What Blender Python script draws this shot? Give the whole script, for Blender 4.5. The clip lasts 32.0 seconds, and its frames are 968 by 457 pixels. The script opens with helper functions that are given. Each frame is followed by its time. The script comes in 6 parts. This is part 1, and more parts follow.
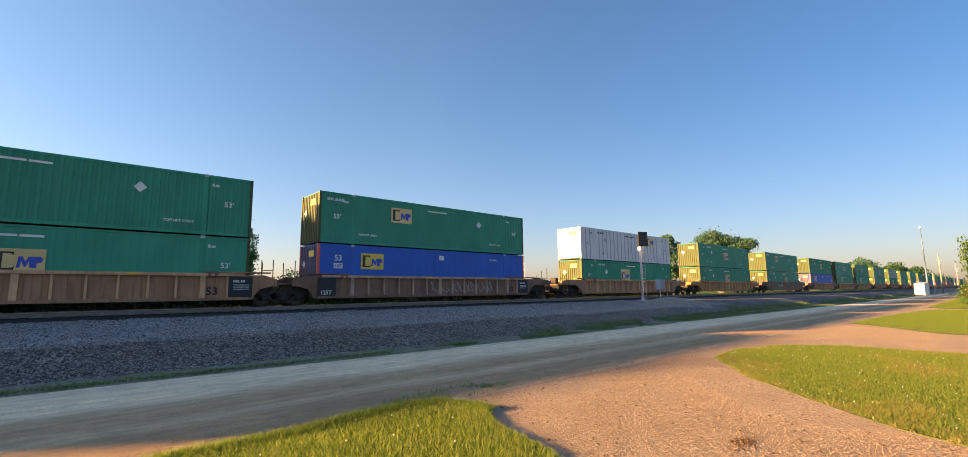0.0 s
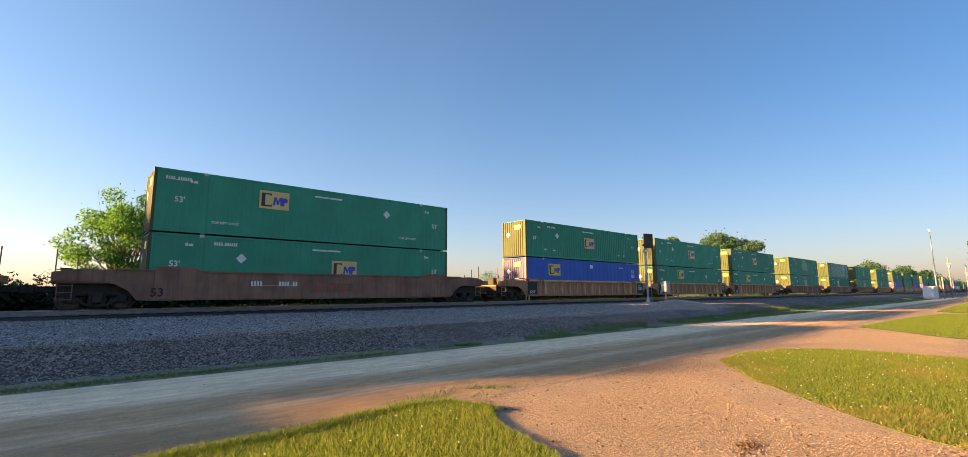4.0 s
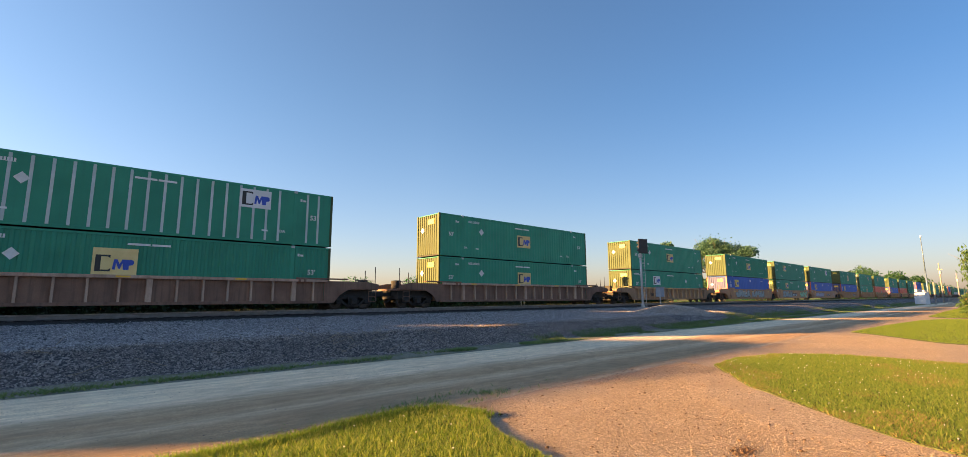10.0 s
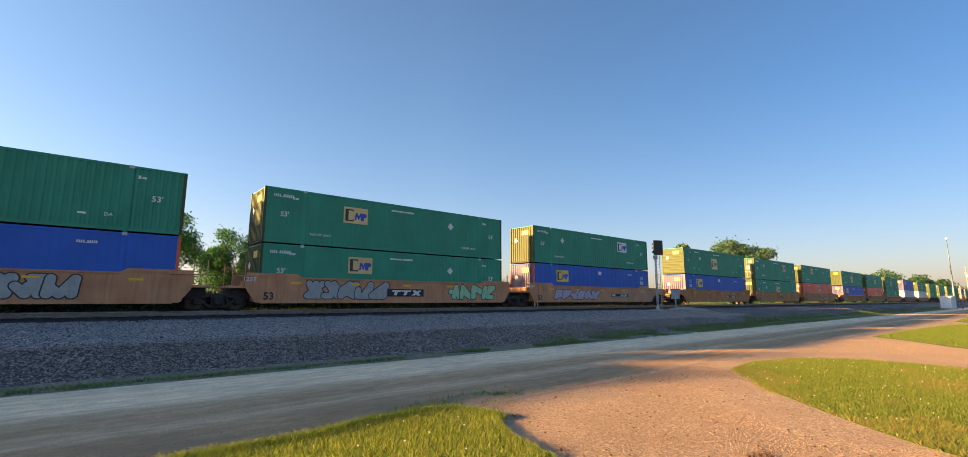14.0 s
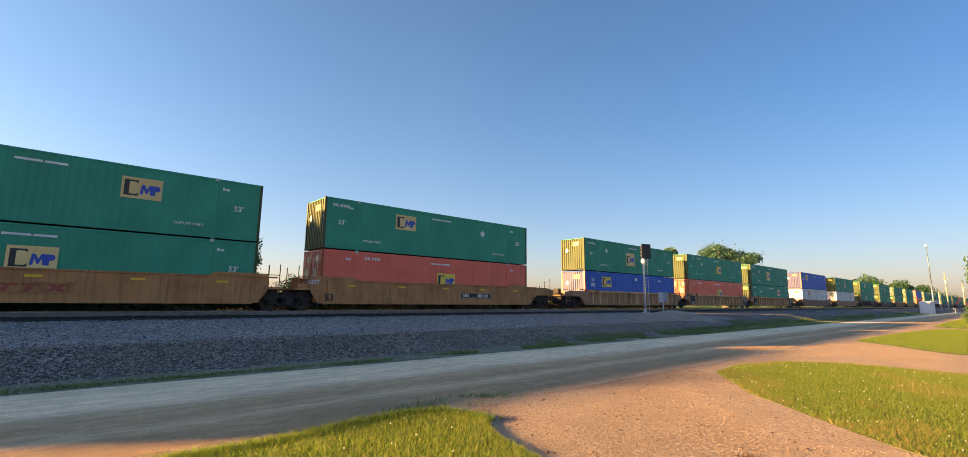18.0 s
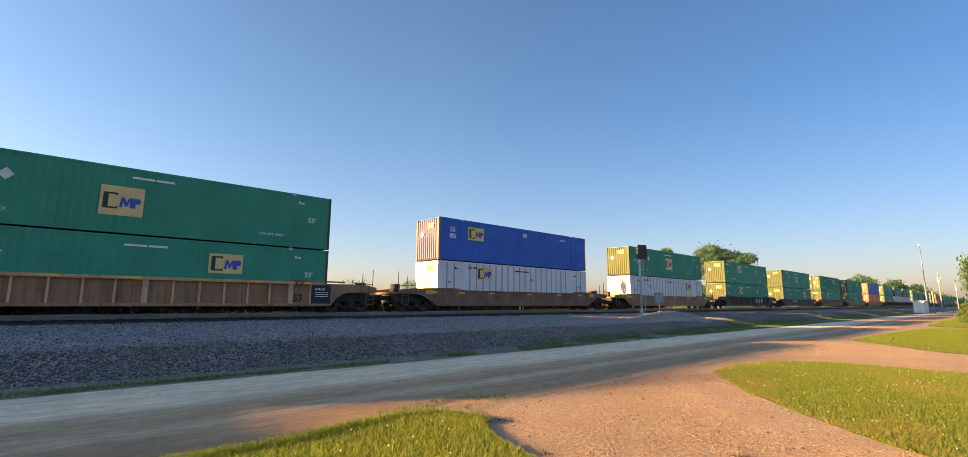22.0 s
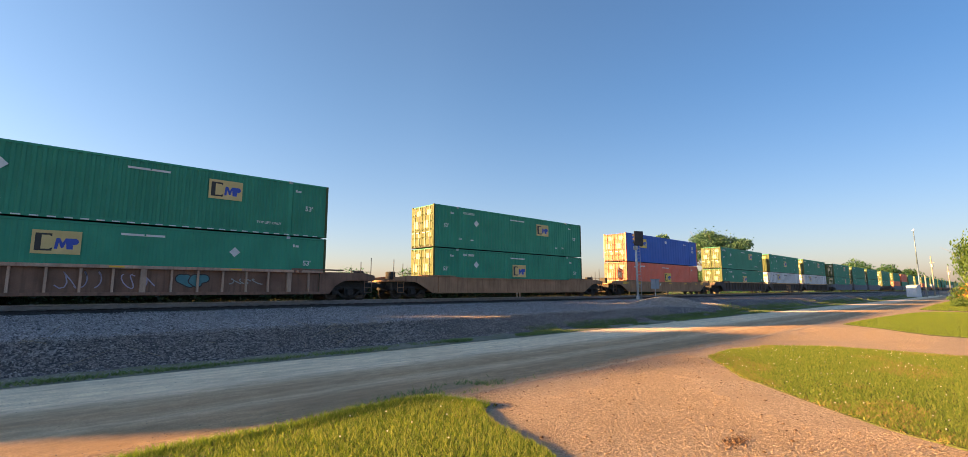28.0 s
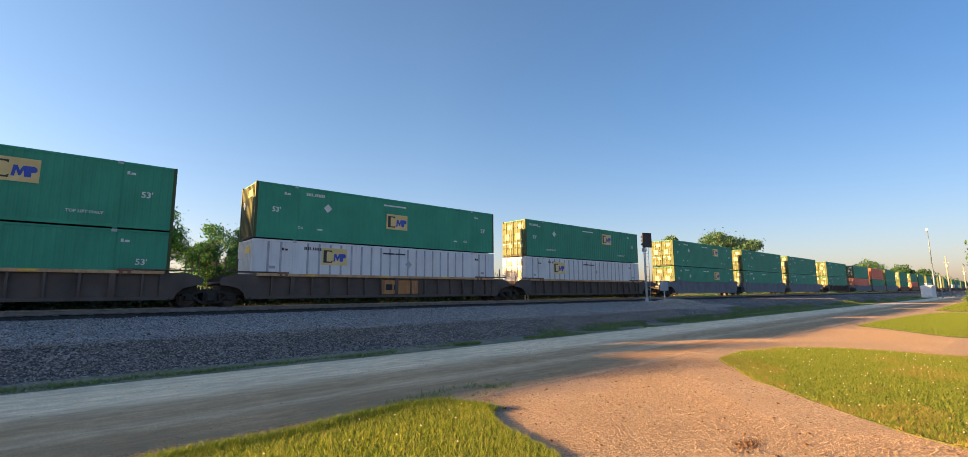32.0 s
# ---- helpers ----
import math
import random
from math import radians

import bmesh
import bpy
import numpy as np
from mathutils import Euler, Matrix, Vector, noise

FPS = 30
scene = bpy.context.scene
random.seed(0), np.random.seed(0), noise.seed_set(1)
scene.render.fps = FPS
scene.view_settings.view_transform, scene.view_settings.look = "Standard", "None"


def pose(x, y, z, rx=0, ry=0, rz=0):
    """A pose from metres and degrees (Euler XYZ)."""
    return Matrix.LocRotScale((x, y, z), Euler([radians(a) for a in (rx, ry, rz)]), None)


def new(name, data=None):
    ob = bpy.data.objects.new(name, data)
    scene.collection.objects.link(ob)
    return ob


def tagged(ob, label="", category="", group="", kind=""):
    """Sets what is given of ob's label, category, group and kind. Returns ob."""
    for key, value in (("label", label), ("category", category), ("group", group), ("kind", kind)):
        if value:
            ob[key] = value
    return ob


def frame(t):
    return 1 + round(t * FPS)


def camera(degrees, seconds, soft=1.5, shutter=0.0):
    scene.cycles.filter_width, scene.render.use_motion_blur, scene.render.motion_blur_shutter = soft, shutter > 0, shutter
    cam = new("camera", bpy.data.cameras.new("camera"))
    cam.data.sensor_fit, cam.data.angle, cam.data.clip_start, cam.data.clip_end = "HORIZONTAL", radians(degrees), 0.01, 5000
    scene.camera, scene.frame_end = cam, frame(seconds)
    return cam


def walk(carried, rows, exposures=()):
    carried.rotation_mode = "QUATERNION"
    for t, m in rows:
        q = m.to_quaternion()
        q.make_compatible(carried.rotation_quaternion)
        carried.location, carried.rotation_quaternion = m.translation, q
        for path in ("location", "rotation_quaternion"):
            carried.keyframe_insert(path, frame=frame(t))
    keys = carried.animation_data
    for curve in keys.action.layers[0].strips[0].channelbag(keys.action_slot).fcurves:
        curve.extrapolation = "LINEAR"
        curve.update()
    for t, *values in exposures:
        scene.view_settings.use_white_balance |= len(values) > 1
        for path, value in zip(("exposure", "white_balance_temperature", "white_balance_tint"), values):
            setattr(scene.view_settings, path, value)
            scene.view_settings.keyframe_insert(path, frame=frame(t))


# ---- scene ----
# The eye stands still above a gravel drive; only its aim sways.
cam = camera(91.98, 32.0, soft=0.8)
EYE = (0.0, 0.0, 1.6)
AIM = [  # seconds, tilt, lean, turn
    (0, 97.75, 0.67, -41.81),
    (0.5, 97.72, 0.75, -42.11),
    (1, 97.78, 0.70, -41.36),
    (1.5, 97.79, 0.67, -41.19),
    (2, 97.80, 0.62, -40.96),
    (2.5, 97.79, 0.62, -40.77),
    (3, 97.71, 0.48, -40.53),
    (3.5, 97.74, 0.36, -40.86),
    (5.5, 98.23, 0.42, -41.87),
    (6, 98.29, 0.25, -41.81),
    (6.5, 98.35, 0.11, -41.44),
    (7, 98.40, 0.02, -41.11),
    (7.5, 98.35, 0.11, -41.09),
    (8, 98.43, 0.20, -41.14),
    (8.5, 98.45, 0.27, -41.74),
    (9, 98.54, 0.23, -41.56),
    (9.5, 98.56, 0.19, -41.45),
    (10, 98.47, 0.24, -41.85),
    (10.5, 98.34, 0.33, -41.84),
    (11, 98.26, 0.44, -41.83),
    (11.5, 98.28, 0.42, -41.72),
    (12, 98.26, 0.16, -40.95),
    (12.5, 98.35, -0.06, -40.62),
    (13, 98.39, -0.12, -40.58),
    (13.5, 98.49, -0.11, -40.82),
    (14, 98.58, -0.16, -40.24),
    (14.5, 98.67, -0.37, -40.27),
    (15, 98.80, -0.51, -40.62),
    (15.5, 98.97, -0.43, -41.94),
    (17.5, 98.92, -0.58, -41.86),
    (18, 98.84, -0.58, -41.59),
    (18.5, 98.77, -0.67, -40.88),
    (19, 98.80, -0.66, -40.74),
    (19.5, 98.84, -0.51, -40.71),
    (20, 98.84, -0.36, -42.00),
    (20.5, 98.91, -0.45, -42.06),
    (21, 98.93, -0.45, -41.95),
    (21.5, 99.02, -0.33, -41.94),
    (22, 99.00, -0.32, -42.00),
    (22.5, 98.82, -0.31, -41.25),
    (23, 98.61, -0.12, -41.87),
    (23.5, 98.48, 0.00, -41.87),
    (24, 98.42, -0.00, -41.05),
    (24.5, 98.37, 0.15, -41.75),
    (25, 98.32, 0.22, -41.58),
    (25.5, 98.08, 0.26, -41.57),
    (27.5, 97.50, 0.28, -42.25),
    (28, 97.44, 0.05, -42.34),
    (28.5, 97.42, -0.08, -42.33),
    (29, 97.42, -0.12, -42.32),
    (29.5, 97.46, -0.10, -42.35),
    (30, 97.53, -0.15, -42.21),
    (30.5, 97.51, -0.21, -41.45),
    (31, 97.58, -0.04, -41.44),
    (31.5, 97.61, 0.20, -41.69),
    (32, 97.80, 0.37, -41.38),
]
walk(cam, [(t, pose(*EYE, a, b, c)) for t, a, b, c in AIM], [(0, 2.5, 6850, 12.0), (32, 2.5, 6850, 12.0)])

# ---------------------------------------------------------------- light
SUN_TOWARDS = Vector((-1.62, 1.0, 0.376)).normalized()   # low evening sun behind the train
sun_data = bpy.data.lights.new("sun", "SUN")
sun_data.energy, sun_data.angle, sun_data.color = 5.0, radians(0.8), (1.0, 0.56, 0.20)
sun = new("sun", sun_data)
sun.rotation_euler = SUN_TOWARDS.to_track_quat("Z", "Y").to_euler()

world = bpy.data.worlds.new("world")
scene.world = world
world.use_nodes = True
wt = world.node_tree
sky = wt.nodes.new("ShaderNodeTexSky")
sky.sky_type, sky.sun_disc = "NISHITA", False
sky.sun_elevation = math.asin(SUN_TOWARDS.z)
sky.sun_rotation = math.atan2(SUN_TOWARDS.x, SUN_TOWARDS.y)
sky.air_density, sky.dust_density, sky.ozone_density, sky.altitude = 1.0, 1.2, 3.3, 200
wt.nodes["Background"].inputs[1].default_value = 0.053

# evening haze: the sky dims away from the sun and turns rosier towards the horizon all round


def world_math(op, a, b, clamp=False):
    n = wt.nodes.new("ShaderNodeMath")
    n.operation, n.use_clamp = op, clamp
    for i, v in enumerate((a, b)):
        if isinstance(v, (int, float)):
            n.inputs[i].default_value = v
        else:
            wt.links.new(v, n.inputs[i])
    return n.outputs[0]


way = wt.nodes.new("ShaderNodeTexCoord")
axes = wt.nodes.new("ShaderNodeSeparateXYZ")
wt.links.new(way.outputs["Generated"], axes.inputs[0])
flat = SUN_TOWARDS.to_2d().normalized()
facing = world_math("ADD", world_math("MULTIPLY", axes.outputs["X"], -flat.x), world_math("MULTIPLY", axes.outputs["Y"], -flat.y))
dim = world_math("MULTIPLY", world_math("SUBTRACT", facing, 0.05), 1.2, True)
low = world_math("SUBTRACT", 1.0, world_math("DIVIDE", axes.outputs["Z"], 0.42), True)
low = world_math("POWER", low, 1.5)
hue = sky.outputs[0]
high = world_math("MULTIPLY", dim, world_math("MULTIPLY", axes.outputs["Z"], 2.6, True))
for fac, tint in ((dim, (0.67, 0.66, 0.68)), (high, (0.68, 0.90, 1.04)), (low, (1.22, 0.90, 0.88))):
    m = wt.nodes.new("ShaderNodeMixRGB")
    m.blend_type = "MULTIPLY"
    wt.links.new(fac, m.inputs[0])
    wt.links.new(hue, m.inputs[1])
    m.inputs[2].default_value = (*tint, 1)
    hue = m.outputs[0]
wt.links.new(hue, wt.nodes["Background"].inputs[0])

# ---------------------------------------------------------------- materials


def nodes_of(name):
    m = bpy.data.materials.new(name)
    m.use_nodes = True
    return m, m.node_tree, m.node_tree.nodes["Principled BSDF"]


def surface(name, dark, light, scale=3.0, fine=40.0, rough=0.6, metal=0.0, bump=0.2, streak=0.0, dirt=None, vary=0.06,
            depth=0.01, sheen=0.0):
    """A weathered surface: two scales of tone, optional run-down streaks and dirt, and fine relief."""
    m, t, b = nodes_of(name)
    L = t.links.new
    co = t.nodes.new("ShaderNodeTexCoord")
    big = t.nodes.new("ShaderNodeTexNoise")
    big.inputs["Scale"].default_value, big.inputs["Detail"].default_value = scale, 6
    small = t.nodes.new("ShaderNodeTexNoise")
    small.inputs["Scale"].default_value, small.inputs["Detail"].default_value = fine, 4
    L(co.outputs["Object"], big.inputs["Vector"])
    L(co.outputs["Object"], small.inputs["Vector"])
    add = t.nodes.new("ShaderNodeMath")
    add.operation = "MULTIPLY_ADD"
    add.inputs[1].default_value = 0.35
    L(small.outputs["Fac"], add.inputs[0])
    L(big.outputs["Fac"], add.inputs[2])
    ramp = t.nodes.new("ShaderNodeValToRGB")
    ramp.color_ramp.elements[0].position, ramp.color_ramp.elements[0].color = 0.42, (*dark, 1)
    ramp.color_ramp.elements[1].position, ramp.color_ramp.elements[1].color = 0.92, (*light, 1)
    L(add.outputs[0], ramp.inputs[0])
    colour = ramp.outputs[0]
    if streak:
        mp = t.nodes.new("ShaderNodeMapping")
        mp.inputs["Scale"].default_value = (5.0, 5.0, 0.35)
        st = t.nodes.new("ShaderNodeTexNoise")
        st.inputs["Scale"].default_value, st.inputs["Detail"].default_value = 1.6, 5
        L(co.outputs["Object"], mp.inputs[0])
        L(mp.outputs[0], st.inputs["Vector"])
        sr = t.nodes.new("ShaderNodeValToRGB")
        sr.color_ramp.elements[0].position, sr.color_ramp.elements[1].position = 0.5, 0.78
        L(st.outputs["Fac"], sr.inputs[0])
        k = t.nodes.new("ShaderNodeMath")
        k.operation = "MULTIPLY"
        k.inputs[1].default_value = streak
        L(sr.outputs[0], k.inputs[0])
        mix = t.nodes.new("ShaderNodeMixRGB")
        mix.inputs[2].default_value = (*(dirt or (0.05, 0.04, 0.03)), 1)
        L(k.outputs[0], mix.inputs[0])
        L(colour, mix.inputs[1])
        colour = mix.outputs[0]
    if vary:
        info = t.nodes.new("ShaderNodeObjectInfo")
        mr = t.nodes.new("ShaderNodeMapRange")
        mr.inputs[3].default_value, mr.inputs[4].default_value = 1 - vary, 1 + vary
        L(info.outputs["Random"], mr.inputs[0])
        hsv = t.nodes.new("ShaderNodeHueSaturation")
        L(mr.outputs[0], hsv.inputs["Value"])
        L(colour, hsv.inputs["Color"])
        colour = hsv.outputs[0]
    L(colour, b.inputs["Base Color"])
    b.inputs["Roughness"].default_value, b.inputs["Metallic"].default_value = rough, metal
    if bump:
        bp = t.nodes.new("ShaderNodeBump")
        bp.inputs["Strength"].default_value, bp.inputs["Distance"].default_value = bump, depth
        L(small.outputs["Fac"], bp.inputs["Height"])
        L(bp.outputs[0], b.inputs["Normal"])
    return m


def gravel(name, tones, stone, ground, rough=0.9, relief=0.02, patch=0.5, bands=()):
    """Loose stones: a cell pattern gives each stone its tone and relief; wide patches run over it."""
    m, t, b = nodes_of(name)
    L = t.links.new
    co = t.nodes.new("ShaderNodeTexCoord")
    vo = t.nodes.new("ShaderNodeTexVoronoi")
    vo.inputs["Scale"].default_value = stone
    L(co.outputs["Object"], vo.inputs["Vector"])
    sep = t.nodes.new("ShaderNodeSeparateColor")
    L(vo.outputs["Color"], sep.inputs[0])
    ramp = t.nodes.new("ShaderNodeValToRGB")
    ramp.color_ramp.elements[0].color, ramp.color_ramp.elements[1].color = (*tones[0], 1), (*tones[2], 1)
    ramp.color_ramp.elements.new(0.55).color = (*tones[1], 1)
    L(sep.outputs[0], ramp.inputs[0])
    nz = t.nodes.new("ShaderNodeTexNoise")
    nz.inputs["Scale"].default_value, nz.inputs["Detail"].default_value = patch, 7
    L(co.outputs["Object"], nz.inputs["Vector"])
    pr = t.nodes.new("ShaderNodeValToRGB")
    pr.color_ramp.elements[0].position, pr.color_ramp.elements[1].position = 0.4, 0.66
    L(nz.outputs["Fac"], pr.inputs[0])
    k = t.nodes.new("ShaderNodeMath")
    k.operation = "MULTIPLY"
    k.inputs[1].default_value = 0.7
    L(pr.outputs[0], k.inputs[0])
    mix = t.nodes.new("ShaderNodeMixRGB")
    mix.inputs[2].default_value = (*ground, 1)
    L(k.outputs[0], mix.inputs[0])
    L(ramp.outputs[0], mix.inputs[1])
    colour = mix.outputs[0]
    if bands:   # worn tracks that run along x: (y, tone)
        xyz = t.nodes.new("ShaderNodeSeparateXYZ")
        L(co.outputs["Object"], xyz.inputs[0])
        mp = t.nodes.new("ShaderNodeMapping")
        mp.inputs["Scale"].default_value = (0.25, 1.6, 1.0)
        wob = t.nodes.new("ShaderNodeTexNoise")
        wob.inputs["Scale"].default_value, wob.inputs["Detail"].default_value = 1.3, 6
        L(co.outputs["Object"], mp.inputs[0])
        L(mp.outputs[0], wob.inputs["Vector"])
        ya = t.nodes.new("ShaderNodeMath")
        ya.operation = "MULTIPLY_ADD"
        ya.inputs[1].default_value = 0.9
        L(wob.outputs["Fac"], ya.inputs[0])
        L(xyz.outputs["Y"], ya.inputs[2])
        mr = t.nodes.new("ShaderNodeMapRange")
        lo, hi = bands[0][0], bands[-1][0]
        mr.inputs[1].default_value, mr.inputs[2].default_value = lo + 0.45, hi + 0.45
        L(ya.outputs[0], mr.inputs[0])
        br = t.nodes.new("ShaderNodeValToRGB")
        es = br.color_ramp.elements
        es[0].color, es[1].color = (*[bands[0][1]] * 3, 1), (*[bands[-1][1]] * 3, 1)
        for y, tone in bands[1:-1]:
            es.new((y - lo) / (hi - lo)).color = (tone, tone * min(0.98, 0.62 + 0.33 * tone), tone * min(0.96, 0.30 + 0.60 * tone), 1)
        L(mr.outputs[0], br.inputs[0])
        ml = t.nodes.new("ShaderNodeMixRGB")
        ml.blend_type = "MULTIPLY"
        ml.inputs[0].default_value = 1.0
        L(colour, ml.inputs[1])
        L(br.outputs[0], ml.inputs[2])
        colour = ml.outputs[0]
        for stretch, size, span in (((0.22, 2.4, 1.0), 2.0, (0.90, 1.20)), ((0.45, 1.0, 1.0), 6.0, (0.88, 1.20))):   # drag marks and scattered dust
            mp = t.nodes.new("ShaderNodeMapping")
            mp.inputs["Scale"].default_value = stretch
            drag = t.nodes.new("ShaderNodeTexNoise")
            drag.inputs["Scale"].default_value, drag.inputs["Detail"].default_value = size, 8
            L(co.outputs["Object"], mp.inputs[0])
            L(mp.outputs[0], drag.inputs["Vector"])
            dr = t.nodes.new("ShaderNodeMapRange")
            dr.inputs[1].default_value, dr.inputs[2].default_value = 0.3, 0.7
            dr.inputs[3].default_value, dr.inputs[4].default_value = span
            L(drag.outputs["Fac"], dr.inputs[0])
            hv = t.nodes.new("ShaderNodeHueSaturation")
            L(dr.outputs[0], hv.inputs["Value"])
            L(colour, hv.inputs["Color"])
            colour = hv.outputs[0]
    L(colour, b.inputs["Base Color"])
    b.inputs["Roughness"].default_value = rough
    b.inputs["Specular IOR Level"].default_value = 0.25
    fine = t.nodes.new("ShaderNodeTexNoise")
    fine.inputs["Scale"].default_value = stone * 2.2
    L(co.outputs["Object"], fine.inputs["Vector"])
    sm = t.nodes.new("ShaderNodeMath")
    sm.operation = "SUBTRACT"
    L(fine.outputs["Fac"], sm.inputs[0])
    L(vo.outputs["Distance"], sm.inputs[1])
    bp = t.nodes.new("ShaderNodeBump")
    bp.inputs["Strength"].default_value, bp.inputs["Distance"].default_value = 0.9, relief
    L(sm.outputs[0], bp.inputs["Height"])
    L(bp.outputs[0], b.inputs["Normal"])
    return m


def leafy(name, dark, light, through_light=0.45, rough=0.55):
    """Leaves or blades: tone by island, part of the light passes through."""
    m, t, b = nodes_of(name)
    L = t.links.new
    geo = t.nodes.new("ShaderNodeNewGeometry")
    ramp = t.nodes.new("ShaderNodeValToRGB")
    ramp.color_ramp.elements[0].color, ramp.color_ramp.elements[1].color = (*dark, 1), (*light, 1)
    L(geo.outputs["Random Per Island"], ramp.inputs[0])
    L(ramp.outputs[0], b.inputs["Base Color"])
    b.inputs["Roughness"].default_value = rough
    b.inputs["Specular IOR Level"].default_value = 0.3
    tr = t.nodes.new("ShaderNodeBsdfTranslucent")
    hsv = t.nodes.new("ShaderNodeHueSaturation")
    hsv.inputs["Value"].default_value, hsv.inputs["Saturation"].default_value = 1.5, 1.1
    L(ramp.outputs[0], hsv.inputs["Color"])
    L(hsv.outputs[0], tr.inputs[0])
    mx = t.nodes.new("ShaderNodeMixShader")
    mx.inputs[0].default_value = through_light
    L(b.outputs[0], mx.inputs[1])
    L(tr.outputs[0], mx.inputs[2])
    L(mx.outputs[0], t.nodes["Material Output"].inputs[0])
    return m


GREEN = surface("green_paint", (0.013, 0.232, 0.136), (0.025, 0.314, 0.190), 0.7, 30, 0.6, bump=0.05, streak=0.35, dirt=(0.026, 0.172, 0.120), vary=0.08)
# the *_END paints are darker versions of the matching side paints
GREEN_END = surface("dull_yellow_green_paint", (0.038, 0.065, 0.020), (0.061, 0.090, 0.028), 1.5, 30, 0.7, bump=0.1, streak=0.5, dirt=(0.069, 0.068, 0.023), vary=0.08)
GREEN_PATCH = surface("green_repaint", (0.007, 0.160, 0.105), (0.012, 0.195, 0.130), 0.7, 30, 0.4, bump=0.05)
BLUE = surface("blue_paint", (0.009, 0.090, 0.430), (0.017, 0.124, 0.540), 0.7, 30, 0.6, bump=0.05, streak=0.3, dirt=(0.016, 0.080, 0.300), vary=0.04)
BLUE_END = surface("dull_blue_paint", (0.040, 0.050, 0.150), (0.070, 0.080, 0.200), 0.9, 30, 0.6, bump=0.1, streak=0.5, dirt=(0.12, 0.08, 0.06), vary=0.05)
RED_END = surface("dull_red_orange_paint", (0.30, 0.065, 0.030), (0.38, 0.095, 0.045), 0.9, 30, 0.6, bump=0.1, streak=0.5, dirt=(0.20, 0.08, 0.05), vary=0.05)
ORANGE = surface("orange_paint", (0.74, 0.118, 0.070), (0.86, 0.165, 0.100), 0.7, 30, 0.45, bump=0.05, streak=0.25, dirt=(0.399, 0.086, 0.074), vary=0.05)
CORNER = surface("red_orange_paint", (0.62, 0.085, 0.035), (0.70, 0.12, 0.05), 1.2, 30, 0.45, bump=0.05)
WHITE = surface("white_paint", (0.60, 0.61, 0.63), (0.74, 0.75, 0.76), 0.7, 25, 0.5, bump=0.05, streak=0.35, dirt=(0.40, 0.38, 0.34), vary=0.03)
SEAM = surface("grey_seam", (0.272, 0.288, 0.320), (0.416, 0.432, 0.464), 2, 30, 0.5, bump=0.05)
PALE_SEAM = surface("pale_green_seam", (0.40, 0.50, 0.47), (0.55, 0.62, 0.60), 2, 30, 0.5, bump=0.05)
MARK = surface("white_marking", (0.55, 0.60, 0.58), (0.78, 0.80, 0.78), 3, 40, 0.6, bump=0)
LOGO_TAN = surface("tan_panel", (0.64, 0.47, 0.18), (0.78, 0.62, 0.28), 2, 30, 0.6, bump=0, vary=0.12)
LOGO_YELLOW = surface("yellow_panel", (0.72, 0.52, 0.07), (0.80, 0.60, 0.10), 2, 30, 0.5, bump=0)
LOGO_WHITE = surface("white_panel", (0.60, 0.62, 0.62), (0.72, 0.74, 0.74), 2, 30, 0.5, bump=0)
INK_BLACK = surface("black_ink", (0.012, 0.012, 0.014), (0.03, 0.03, 0.03), 3, 30, 0.5, bump=0)
INK_BLUE = surface("blue_ink", (0.02, 0.06, 0.38), (0.03, 0.09, 0.48), 3, 30, 0.5, bump=0)
CAST = surface("grey_casting", (0.33, 0.36, 0.36), (0.55, 0.57, 0.56), 6, 40, 0.6, bump=0.1)
LOCK = surface("galvanised_bar", (0.40, 0.41, 0.40), (0.60, 0.60, 0.58), 8, 50, 0.45, metal=0.5, bump=0.05)
PAPER = surface("pale_placard", (0.372, 0.330, 0.210), (0.468, 0.418, 0.277), 3, 30, 0.6, bump=0)
DUN = surface("wagon_dull_tan_paint", (0.260, 0.138, 0.070), (0.455, 0.255, 0.143), 1.1, 22, 0.75, bump=0.2, streak=0.7, dirt=(0.107, 0.052, 0.030), vary=0.08)
TAN = surface("wagon_tan_paint", (0.329, 0.141, 0.048), (0.549, 0.260, 0.102), 1.1, 22, 0.75, bump=0.2, streak=0.7, dirt=(0.137, 0.068, 0.039), vary=0.08)
RUST = surface("wagon_red_brown_paint", (0.152, 0.081, 0.055), (0.289, 0.162, 0.109), 1.1, 22, 0.8, bump=0.2, streak=0.6, dirt=(0.073, 0.048, 0.033), vary=0.1)
AMBER = surface("wagon_orange_brown_paint", (0.429, 0.192, 0.086), (0.624, 0.319, 0.163), 1.1, 22, 0.7, bump=0.2, streak=0.5, dirt=(0.190, 0.088, 0.053), vary=0.06)
SOOT = surface("wagon_dark_paint", (0.060, 0.046, 0.040), (0.125, 0.094, 0.080), 1.1, 22, 0.8, bump=0.2, streak=0.5, dirt=(0.117, 0.078, 0.052), vary=0.1)
GREY_WAGON = surface("wagon_grey_paint", (0.126, 0.140, 0.168), (0.210, 0.224, 0.252), 1.1, 22, 0.8, bump=0.2, streak=0.5, dirt=(0.070, 0.063, 0.056), vary=0.1)
# two pale paints with caught sky light in them; the tan also tops dark cars
CHORD = surface("wagon_skylit_tan_paint", (0.429, 0.247, 0.124), (0.728, 0.455, 0.247), 1.6, 22, 0.75, bump=0.2, streak=0.5, dirt=(0.208, 0.111, 0.058), vary=0.12)
